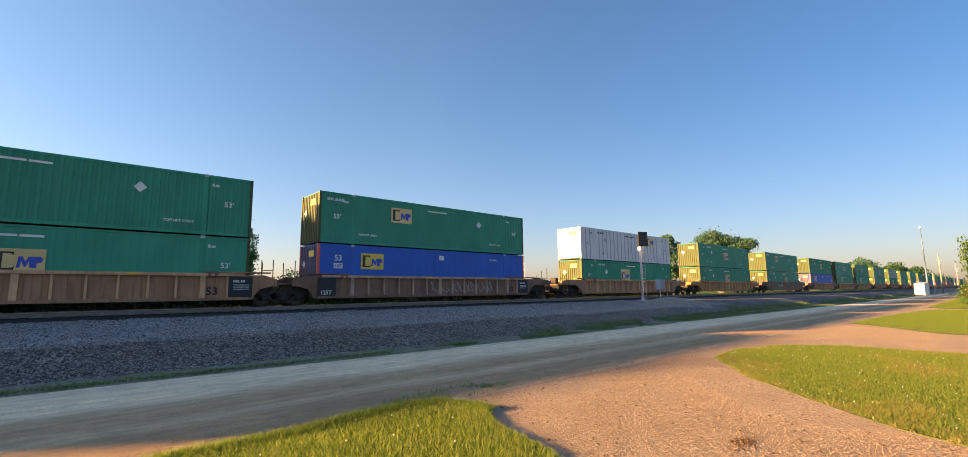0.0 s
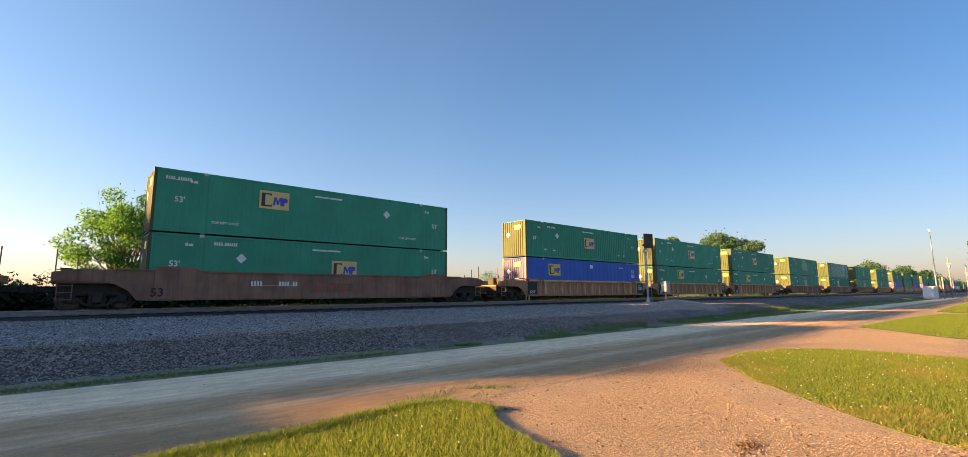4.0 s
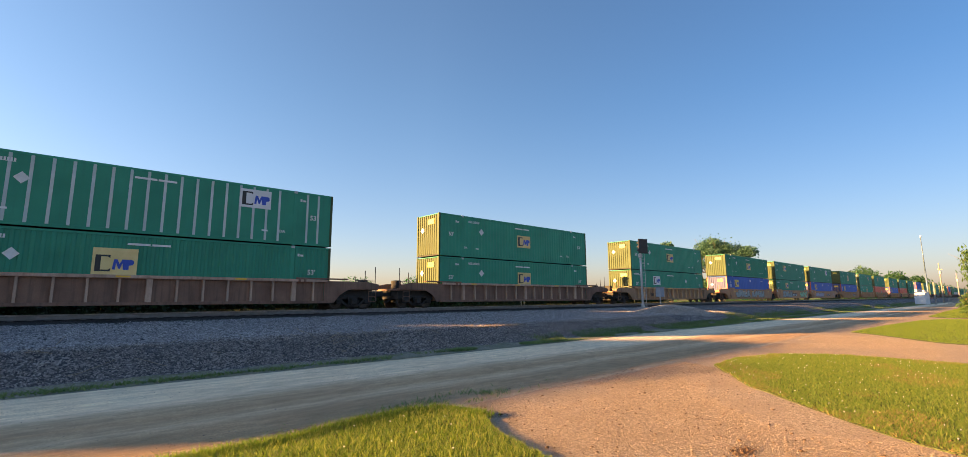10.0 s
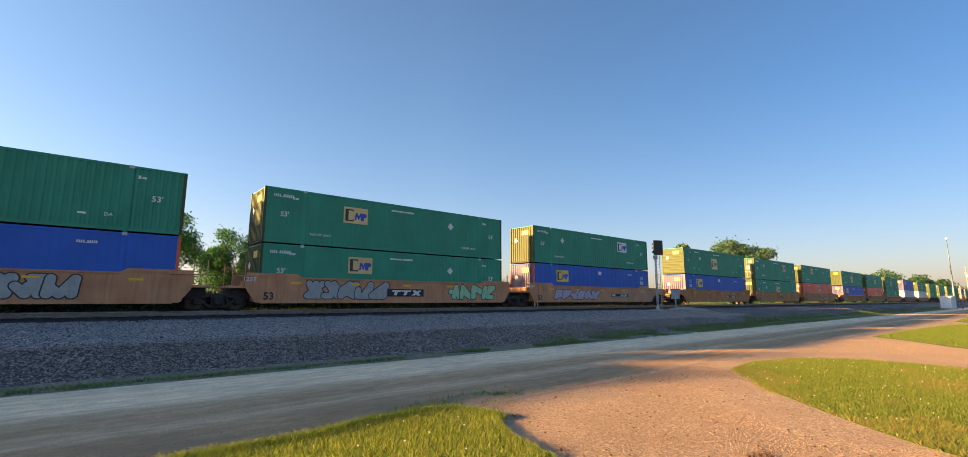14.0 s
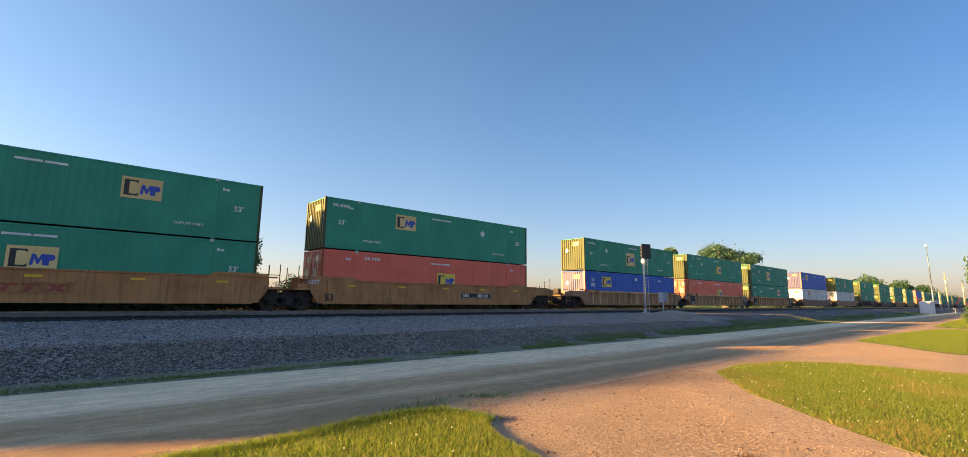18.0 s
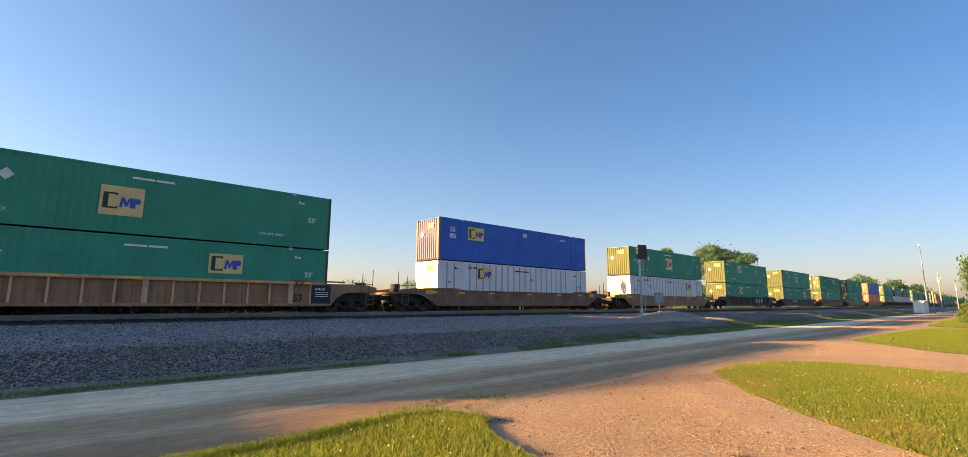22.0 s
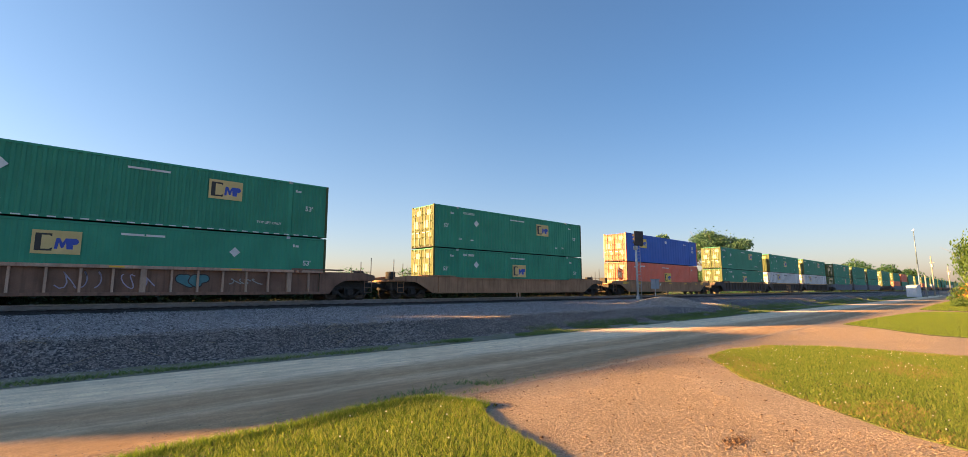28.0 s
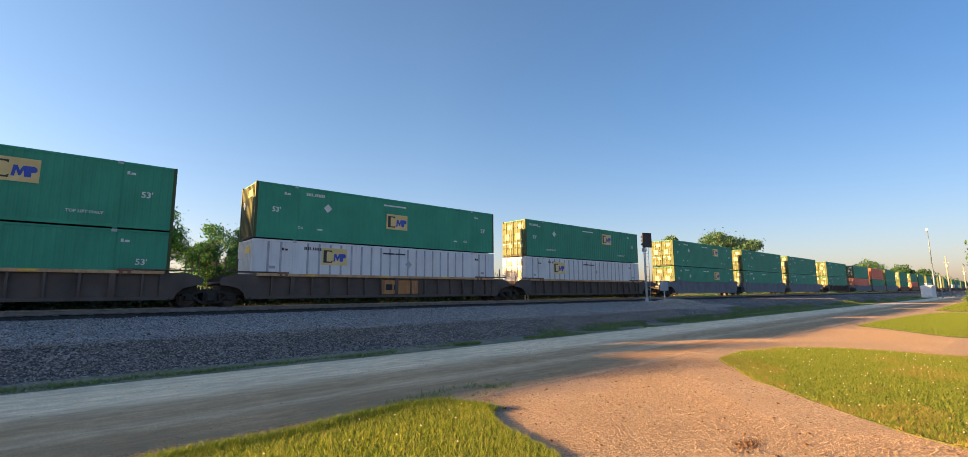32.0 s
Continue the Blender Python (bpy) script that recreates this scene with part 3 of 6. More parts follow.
def lawn(key, seed, sets):
    poly = rough_edge(LAWNS[key], seed)
    n = len(poly)
    s = Shape()
    cx, cy = sum(p[0] for p in poly) / n, sum(p[1] for p in poly) / n
    from_top = [(x, y, 0.014) for x, y in poly]
    foot = [(x + (x - cx) * 0.006, y + (y - cy) * 0.006, -0.03) for x, y in poly]
    s.v = from_top + foot
    s.f = [tuple(range(n))] + [(i, i + n, (i + 1) % n + n, (i + 1) % n) for i in range(n)]
    tagged(new("lawn_turf", s.mesh("lawn_turf", SOIL)), "low turf bed of a mown lawn", "lawn", kind="structure")
    rng = np.random.default_rng(seed)
    for area, count, tall, wide, mat, what in sets:
        pts = scatter(rng, clip_poly(poly, *area), count)
        if key == "near" and area[0] > -9:     # the thick part thins out gradually
            for axis, edge in ((0, area[0]), (1, area[2])):
                rim = pts[:, axis] - edge < 1.0
                pts[rim, axis] -= np.abs(rng.normal(0, 0.8, rim.sum()))
        ob = new("grass", cards("grass", blades(rng, pts, 0.02, tall, wide), 3, mat))
        tagged(ob, what, "grass", kind="stuff")


lawn("near", 3, [((-3, 5.2, 1.5, 6.2), 96000, 0.040, 0.0044, GRASS, "short sunlit green lawn grass"),
                 ((-3, 5.2, 1.5, 6.2), 40000, 0.060, 0.0045, GRASS_DRY, "longer pale grass blades among the lawn"),
                 ((-9, 5.2, -2, 6.2), 26000, 0.045, 0.009, GRASS, "short green lawn grass")])
lawn("right", 4, [((6, 16.5, -1.5, 5.2), 120000, 0.038, 0.0055, GRASS, "short green lawn grass"),
                  ((6, 16.5, -1.5, 5.2), 40000, 0.040, 0.0055, GRASS_DRY, "straw-coloured grass blades in the lawn")])
lawn("second", 5, [((20, 47, -3, 5.2), 60000, 0.05, 0.013, GRASS, "short green lawn grass")])
lawn("third", 6, [((48, 120, -5, 5.2), 36000, 0.07, 0.028, GRASS, "short green lawn grass")])

rng = np.random.default_rng(11)
# dried patches and worn rims of the lawns
for key, area, count in (("right", (6, 16.5, -1.5, 5.2), 46000), ("near", (-3, 5.2, 1.5, 6.2), 9000)):
    poly = rough_edge(LAWNS[key], 4 if key == "right" else 3)
    pts = scatter(rng, clip_poly(poly, *area), count)
    ring = np.array(poly)
    near = np.array([np.min(np.abs(ring[:, 0] - a) + np.abs(ring[:, 1] - b)) for a, b in pts])
    worn = np.array([noise.noise((a * 0.7, b * 1.1, 12.5)) for a, b in pts])
    pts = pts[(near < 0.27 + 0.8 * worn) | (worn > 0.3)]
    tagged(new("dry_grass", cards("dry_grass", blades(rng, pts, 0.012, 0.05, 0.006, 0.9), 3, GRASS_BROWN)), "dried brown blades in worn patches of the lawn", "grass", kind="stuff")


def tufts(poly_or_pts, tall, wide, mat, label, z=0.01, lean=0.6):
    tagged(new("weeds", cards("weeds", blades(rng, poly_or_pts, z, tall, wide, lean), 3, mat)), label, "weeds", kind="stuff")


rim = LAWNS["near"][2:9]
fr = []
for (ax, ay), (bx, by) in zip(rim, rim[1:]):
    for k in range(int(1500 * math.hypot(bx - ax, by - ay))):
        q = rng.random()
        fr.append((ax + (bx - ax) * q + rng.normal(0, 0.05), ay + (by - ay) * q - 0.06 + rng.normal(0, 0.07)))
tufts(np.array(fr), 0.085, 0.0045, GRASS, "longer uncut blades at the lawn's rim", lean=0.45)

# weeds along the foot of the ballast, thicker past the signal
px = np.concatenate([rng.uniform(-8, 45, 9000), rng.uniform(9, 46, 42000), rng.uniform(30, 140, 24000)])
py = 11.36 + rng.normal(0, 0.13, len(px)) + np.abs(rng.normal(0, 1, len(px))) * np.clip((px - 7) / 12, 0, 1) * 0.7
keep = np.array([noise.noise((x * 0.55, y * 0.9, 3.3)) > (0.05 if x < 12 else -0.25) for x, y in zip(px, py)])
keep &= (py < 12.5) | (px > 33)
vx = np.c_[px, py][keep]
vz = np.array([max(0.012, bank(x, y)) for x, y in vx])
tagged(new("weeds", cards("weeds", blades(rng, vx, vz, 0.065, 0.019, 0.9), 3, VERGE)), "low green weeds along the foot of the ballast", "weeds", kind="stuff")
# thin weeds on the lower face of the bank beyond the signal
fx = np.c_[rng.uniform(34, 130, 26000), 12.2 + 0.55 * np.abs(rng.normal(0, 1, 26000))]
fx = fx[[noise.noise((x * 0.25, y * 1.5, 6.1)) > -0.15 for x, y in fx]]
tagged(new("weeds", cards("weeds", blades(rng, fx, np.array([bank(x, y) for x, y in fx]), 0.10, 0.02, 0.8), 3, VERGE)), "thin weeds creeping up the ballast slope", "weeds", kind="stuff")
# the patch of weeds where drive and road meet
wx = np.c_[rng.normal(4.9, 0.8, 800), rng.normal(6.1, 0.2, 800)]
wx = wx[[noise.noise((x * 2.2, y * 3.2, 8.3)) > 0.02 for x, y in wx]]
tufts(wx, 0.06, 0.008, VERGE, "sparse low weeds in the gravel")
# clover heads in the lawns
cl = np.concatenate([scatter(rng, clip_poly(LAWNS["right"], 7, 16, 0, 5), 150), scatter(rng, clip_poly(LAWNS["near"], -2, 4.4, 2.4, 6), 40)])
h = rng.uniform(0.045, 0.07, len(cl))
c4 = np.zeros((len(cl), 4, 3))
for i, (dx, dz) in enumerate(((-1, 0), (0, -1), (1, 0), (0, 1))):
    c4[:, i, 0], c4[:, i, 1], c4[:, i, 2] = cl[:, 0] + dx * 0.009, cl[:, 1] - dx * 0.009, h + dz * 0.011
tagged(new("clover", cards("clover", c4, 4, CLOVER)), "tiny pale clover heads in the lawn", "flowers", kind="stuff")


def stones(name, pts, z, size, material, label, flat=0.65):
    """Loose stones, each a lopsided double pyramid."""
    n = len(pts)
    r = size * (0.45 + rng.random(n) ** 2 * 0.7 + rng.random(n) ** 24 * 1.1)
    a = rng.random(n) * 6.2832
    v = np.zeros((n, 6, 3))
    for i in range(4):
        k = r * (0.7 + 0.5 * rng.random(n))
        v[:, i, 0] = pts[:, 0] + np.cos(a + i * 1.5708) * k
        v[:, i, 1] = pts[:, 1] + np.sin(a + i * 1.5708) * k
        v[:, i, 2] = z + r * flat * (0.1 + 0.5 * rng.random(n))
    v[:, 4, :2] = pts + rng.normal(0, 0.25, (n, 2)) * r[:, None]
    v[:, 4, 2] = z + r * flat * 1.3
    v[:, 5, :2], v[:, 5, 2] = pts, z - r * 0.3
    base = np.array([(0, 1, 4), (1, 2, 4), (2, 3, 4), (3, 0, 4), (1, 0, 5), (2, 1, 5), (3, 2, 5), (0, 3, 5)])
    f = (base[None] + (np.arange(n) * 6)[:, None, None]).reshape(-1, 3)
    me = bpy.data.meshes.new(name)
    me.vertices.add(n * 6)
    me.vertices.foreach_set("co", v.astype(np.float32).reshape(-1))
    me.loops.add(len(f) * 3)
    me.loops.foreach_set("vertex_index", f.astype(np.int32).reshape(-1))
    me.polygons.add(len(f))
    me.polygons.foreach_set("loop_start", np.arange(0, len(f) * 3, 3, dtype=np.int32))
    me.polygons.foreach_set("loop_total", np.full(len(f), 3, dtype=np.int32))
    me.update(calc_edges=True)
    me.materials.append(material)
    return tagged(new(name, me), label, "stones", kind="stuff")


DRIVE_AREA = [(3.9, 3.2), (4.6, 4.9), (4.6, 5.9), (12, 5.9), (11.4, 4.8), (9.4, 3.4), (8.2, 2.2), (7.4, 1.4), (6.8, 0.3), (4.0, 0.5)]
stones("loose_gravel", scatter(rng, DRIVE_AREA, 46000), 0.0, 0.0085, STONE_PALE, "loose pale limestone chippings on the drive", 0.45)
stones("loose_gravel", scatter(rng, [(12, 5.6), (26, 5.6), (22, 1.5), (16.4, 1.5), (16.3, 3.5), (15, 4.8)], 12000), 0.0, 0.010, STONE_PALE, "loose pale limestone chippings on the drive")
stones("brown_litter", scatter(rng, DRIVE_AREA, 700), 0.004, 0.020, BROWN_BIT, "small brown scraps of bark and clods on the gravel", 0.5)
clod = np.c_[rng.normal(5.47, 0.11, 260), rng.normal(2.06, 0.055, 260)]
stones("dirt_clod", clod, 0.0, 0.014, BROWN_BIT, "dark brown clod of dirt pressed into the gravel", 0.6)
edge = np.c_[rng.uniform(-5, 14, 5000), 5.95 + rng.normal(0, 0.28, 5000)]
stones("loose_gravel", edge, 0.006, 0.010, STONE_PALE, "loose chippings along the road's edge")
road_bits = np.c_[rng.uniform(-6, 30, 2600), rng.uniform(6.0, 11.1, 2600)]
stones("road_chippings", road_bits, 0.004, 0.008, STONE_PALE, "scattered small chippings on the road")
bx = np.c_[rng.uniform(-4, 26, 62000), rng.uniform(11.95, 14.0, 62000)]
stones("ballast_stones", bx, np.array([bank(x, y) for x, y in bx]), 0.021, STONE_DARK, "coarse dark ballast stones on the bank's face", 0.8)
bx = np.c_[rng.uniform(-4, 36, 66000), rng.uniform(13.6, 22.4, 66000)]
stones("ballast_stones", bx, np.array([bank(x, y) for x, y in bx]), 0.023, STONE_GREY, "dark ballast stones on the bank", 0.8)
mx = np.c_[rng.normal(MOUND_AT[0], 1.2, 7000), rng.normal(MOUND_AT[1], 1.0, 7000)]
stones("mound_stones", mx, np.array([bank(x, y) for x, y in mx]), 0.034, STONE_MOUND, "pale broken stones heaped beside the signal", 0.8)
# dry stalks and roots lying on the bank
st = Shape()
for i in range(60):
    x, y = (rng.normal(6.3, 1.3), rng.uniform(12.1, 13.6)) if i < 38 else (rng.uniform(-3, 20), rng.uniform(12.0, 14.5))
    z = bank(x, y)
    a = rng.uniform(0, 3.14)
    L = rng.uniform(0.2, 0.75)
    st.rod((x, y, z + 0.03), (x + math.cos(a) * L, y + abs(math.sin(a)) * L * 0.5, z + 0.06 + rng.uniform(0.02, 0.35) * L), 0.006, 4, 0.003)
tagged(new("dry_stalks", st.mesh("dry_stalks", STRAW)), "dry pale weed stalks lying on the ballast", "stalks", kind="stuff")
# brown soil at the road's near edge
tagged(new("dirt_edge", grid("dirt_edge", steps((-12, 2.6, 0.3)), steps((5.2, 6.25, 0.15)), lambda x, y: 0.014 + noise.noise((x * 1.5, y * 2, 6)) * 0.012 - 0.03 * (y > 6.2), BROWN_DIRT)),
       "bare reddish-brown dirt along the lawn", "dirt", kind="structure")

# ---------------------------------------------------------------- track
tie_mesh = Shape().slab(-0.115, 0.115, -1.3, 1.3, -0.18, 0, 0.012).mesh("tie", TIE)
track = thing("railway_track", pose(0, TRACK_Y, RAIL_Z - 0.19), "steel rails on weathered wooden ties in ballast", "railway track", kind="structure")
rest = Shape()
for i in range(-60, 900):
    x = i * 0.52 - 6
    if 0 <= i < 240:
        part("tie", tie_mesh, track, at=pose(x, rng.normal(0, 0.02), 0, 0, 0, rng.normal(0, 0.4)))
    else:
        rest.box(x - 0.115, x + 0.115, -1.3, 1.3, -0.18, 0)
tagged(part("far_ties", rest.mesh("far_ties", TIE), track), kind="stuff")
RAIL_PROFILE = [(-0.07, 0.012), (0.07, 0.012), (0.07, 0.028), (0.012, 0.045), (0.012, 0.145), (0.034, 0.155), (0.034, 0.184), (-0.034, 0.184), (-0.034, 0.155), (-0.012, 0.145), (-0.012, 0.045), (-0.07, 0.028)]
for side in (-0.752, 0.752):
    r = Shape()
    k = len(RAIL_PROFILE)
    r.v = [(x, side + y, z) for x in (-700, 1500) for y, z in RAIL_PROFILE]
    r.f = [(i, (i + 1) % k, (i + 1) % k + k, i + k) for i in range(k)]
    rail = part("rail", r.mesh("rail", RAIL), track, "rusty steel rail")
    part("rail_head", Shape().box(-700, 1500, side - 0.033, side + 0.033, 0.180, 0.190).mesh("rail_head", RAIL_HEAD), rail, "polished running surface")
plate = Shape().slab(-0.09, 0.09, -0.19, 0.19, 0.002, 0.02, 0.004).mesh("tie_plate", RAIL)
for i in range(0, 90):
    part("tie_plate", plate, track, at=pose(i * 0.52 - 6, -0.752, 0.0))

# ---------------------------------------------------------------- containers
LEN, HALF, TALL = 16.154, 1.295, 2.896
PAINT = {"green": GREEN, "greenr": GREEN, "blue": BLUE, "orange": ORANGE, "white": WHITE, "striped": GREEN}
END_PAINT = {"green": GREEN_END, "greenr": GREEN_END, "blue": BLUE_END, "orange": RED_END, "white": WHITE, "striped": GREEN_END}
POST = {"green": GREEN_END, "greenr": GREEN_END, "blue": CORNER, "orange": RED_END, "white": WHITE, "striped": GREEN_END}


def corrugated(length, z0, z1, pitch, depth):
    """A ribbed sheet in x and z that faces -y, with its outer flats at y = 0."""
    s = Shape()
    xs = [(0.0, 0.0)]
    k = max(1, int(length / pitch))
    p = length / k
    for i in range(k):
        a = i * p
        xs += [(a + p * 0.34, 0.0), (a + p * 0.48, depth), (a + p * 0.86, depth), (a + p, 0.0)]
    s.v = [(x, y, z0) for x, y in xs] + [(x, y, z1) for x, y in xs]
    n = len(xs)
    s.f = [(i, i + 1, i + 1 + n, i + n) for i in range(n - 1)]
    return s


def side_sheet(colour, near):
    def make():
        pitch, depth = {"green": (0.29, 0.017), "greenr": (0.29, 0.038), "blue": (0.58, 0.010), "orange": (0.27, 0.022), "white": (7.9, 0.001), "striped": (7.9, 0.001)}[colour]
        s = corrugated(LEN - 0.24, 0.15, 2.81, pitch, depth)
        if near:
            s.v = [(x + 0.12, -HALF + 0.012 + y, z) for x, y, z in s.v]
        else:
            s.v = [(x + 0.12, HALF - 0.012 - y, z) for x, y, z in s.v]
        return s.mesh("side_wall", PAINT[colour])
    return kept(("side", colour, near), make)


def end_sheet(colour, style, left):
    def make():
        s = Shape()
        if style == "flat_ribs":
            pts = [(0.07, 0.15), (0.047, 0.15)]
            for i in range(9):
                z = 0.2 + i * 0.285
                pts += [(0.047, z), (0.012, z + 0.04), (0.012, z + 0.17), (0.047, z + 0.21)]
            s.prism((pts + [(0.047, 2.81), (0.07, 2.81)]), -1.17, 1.17)
        else:
            c = corrugated(2.35, 0.15, 2.81, 0.235, 0.04)
            s.v = [(0.012 + y, -1.175 + x, z) for x, y, z in c.v]
            s.f = c.f
        if not left:
            s.v = [(LEN - x, y, z) for x, y, z in s.v]
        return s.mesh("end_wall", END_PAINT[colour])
    return kept(("end", colour, style, left), make)


def panel_mesh(material, w, h):
    return kept(("panel", material.name, w, h), lambda: Shape().box(0, w, -0.004, 0.0, 0, h).mesh("logo_panel", material))


def logo_black():
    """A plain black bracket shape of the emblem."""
    return kept("logo_black", lambda: Shape().prism([(0.10, 0.12), (0.60, 0.12), (0.62, 0.26), (0.52, 0.19), (0.28, 0.19), (0.28, 0.73), (0.50, 0.73), (0.58, 0.67), (0.58, 0.80), (0.10, 0.80)][::-1], -0.003, 0).mesh("emblem_block", INK_BLACK))


def logo_blue():
    """A plain blue stepped shape of the emblem."""
    return kept("logo_blue", lambda: Shape().prism([(0.66, 0.20), (0.76, 0.20), (0.79, 0.46), (0.87, 0.24), (0.93, 0.24), (1.0, 0.46), (1.03, 0.20), (1.22, 0.20), (1.22, 0.38), (1.34, 0.40),
                                                  (1.39, 0.48), (1.37, 0.58), (1.30, 0.63), (0.98, 0.63), (0.90, 0.44), (0.82, 0.63), (0.71, 0.63)][::-1], -0.003, 0).mesh("emblem_stroke", INK_BLUE))


def bars(key, rects, material):
    def make():
        s = Shape()
        if len(rects) == 1:
            x0, x1, z0, z1 = rects[0]
            return s.box(x0, x1, -0.003, 0, z0, z1).mesh("stencil_bar", material)
        foot = min(r[2] for r in rects)
        rects.sort()
        up = []
        for x0, x1, z0, z1 in rects:
            up += [(x0, foot + 0.018), (x0, z1), (x1, z1), (x1, foot + 0.018)]
        pts = [(rects[0][0], foot)] + up + [(rects[-1][1], foot)]
        return s.prism(pts[::-1], -0.003, 0).mesh("stencil_bar", material)
    return kept(("bars", key, material.name), make)


def code_bar(x, z, k, size=0.13):
    """A row of k short upright bars in place of a painted number."""
    return [(x + i * size * 0.62 + (i > 3) * size * 0.6, x + i * size * 0.62 + size * 0.40 + (i > 3) * size * 0.6, z, z + size) for i in range(k)]


def diamond(material):
    return kept(("diamond", material.name), lambda: Shape().prism([(0, -0.24), (0.24, 0), (0, 0.24), (-0.24, 0)], -0.003, 0).mesh("placard", material))


def doors(colour, box):
    """Two leaves with locking bars on the end that faces the train's head."""
    for i, y in enumerate((-0.60, 0.60)):
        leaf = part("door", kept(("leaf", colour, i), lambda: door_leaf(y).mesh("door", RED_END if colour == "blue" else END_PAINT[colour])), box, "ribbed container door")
        for j, dy in enumerate((-0.30, 0.22)):
            yy = y + dy
            part("locking_bar", kept(("lockbar", i, j), lambda: lock_rod(yy).mesh("locking_bar", LOCK)), leaf, "galvanised locking bar")
            part("bar_handle", kept(("barhandle", i, j), lambda: Shape().slab(-0.075, -0.055, yy - 0.02, yy + 0.30, 1.02, 1.06, 0.004).mesh("bar_handle", LOCK)), leaf)
        for k, (a, c, z0, z1) in enumerate(((-0.42, 0.05, 2.2, 2.55), (-0.1, 0.36, 1.35, 1.85), (-0.4, -0.12, 0.72, 0.98))):
            part("placard", kept(("plac", i, k), lambda: Shape().box(-0.022, -0.018, y + a, y + c, z0, z1).mesh("placard", PAPER)), leaf, "pale paper placard")


def door_leaf(y):
    pts = [(0.05, 0.15), (0.02, 0.15)]
    for k in range(5):
        z = 0.18 + k * 0.525
        pts += [(0.02, z), (-0.014, z + 0.03), (-0.014, z + 0.44), (0.02, z + 0.48)]
    return Shape().prism(pts + [(0.02, 2.81), (0.05, 2.81)], y - 0.57, y + 0.57)


def lock_rod(y):
    rings = [(0.1, 0.02), (0.56, 0.02), (0.57, 0.05), (0.63, 0.05), (0.64, 0.02), (1.4, 0.02), (2.26, 0.02), (2.27, 0.05), (2.33, 0.05), (2.34, 0.02), (2.82, 0.02)]
    return Shape().lathe(rings, 6, "z").moved(-0.045, y, 0)


WORDS = {"green": "green-painted", "greenr": "corrugated green", "blue": "blue-painted", "orange": "orange-red", "white": "dirty white", "striped": "green white-battened"}


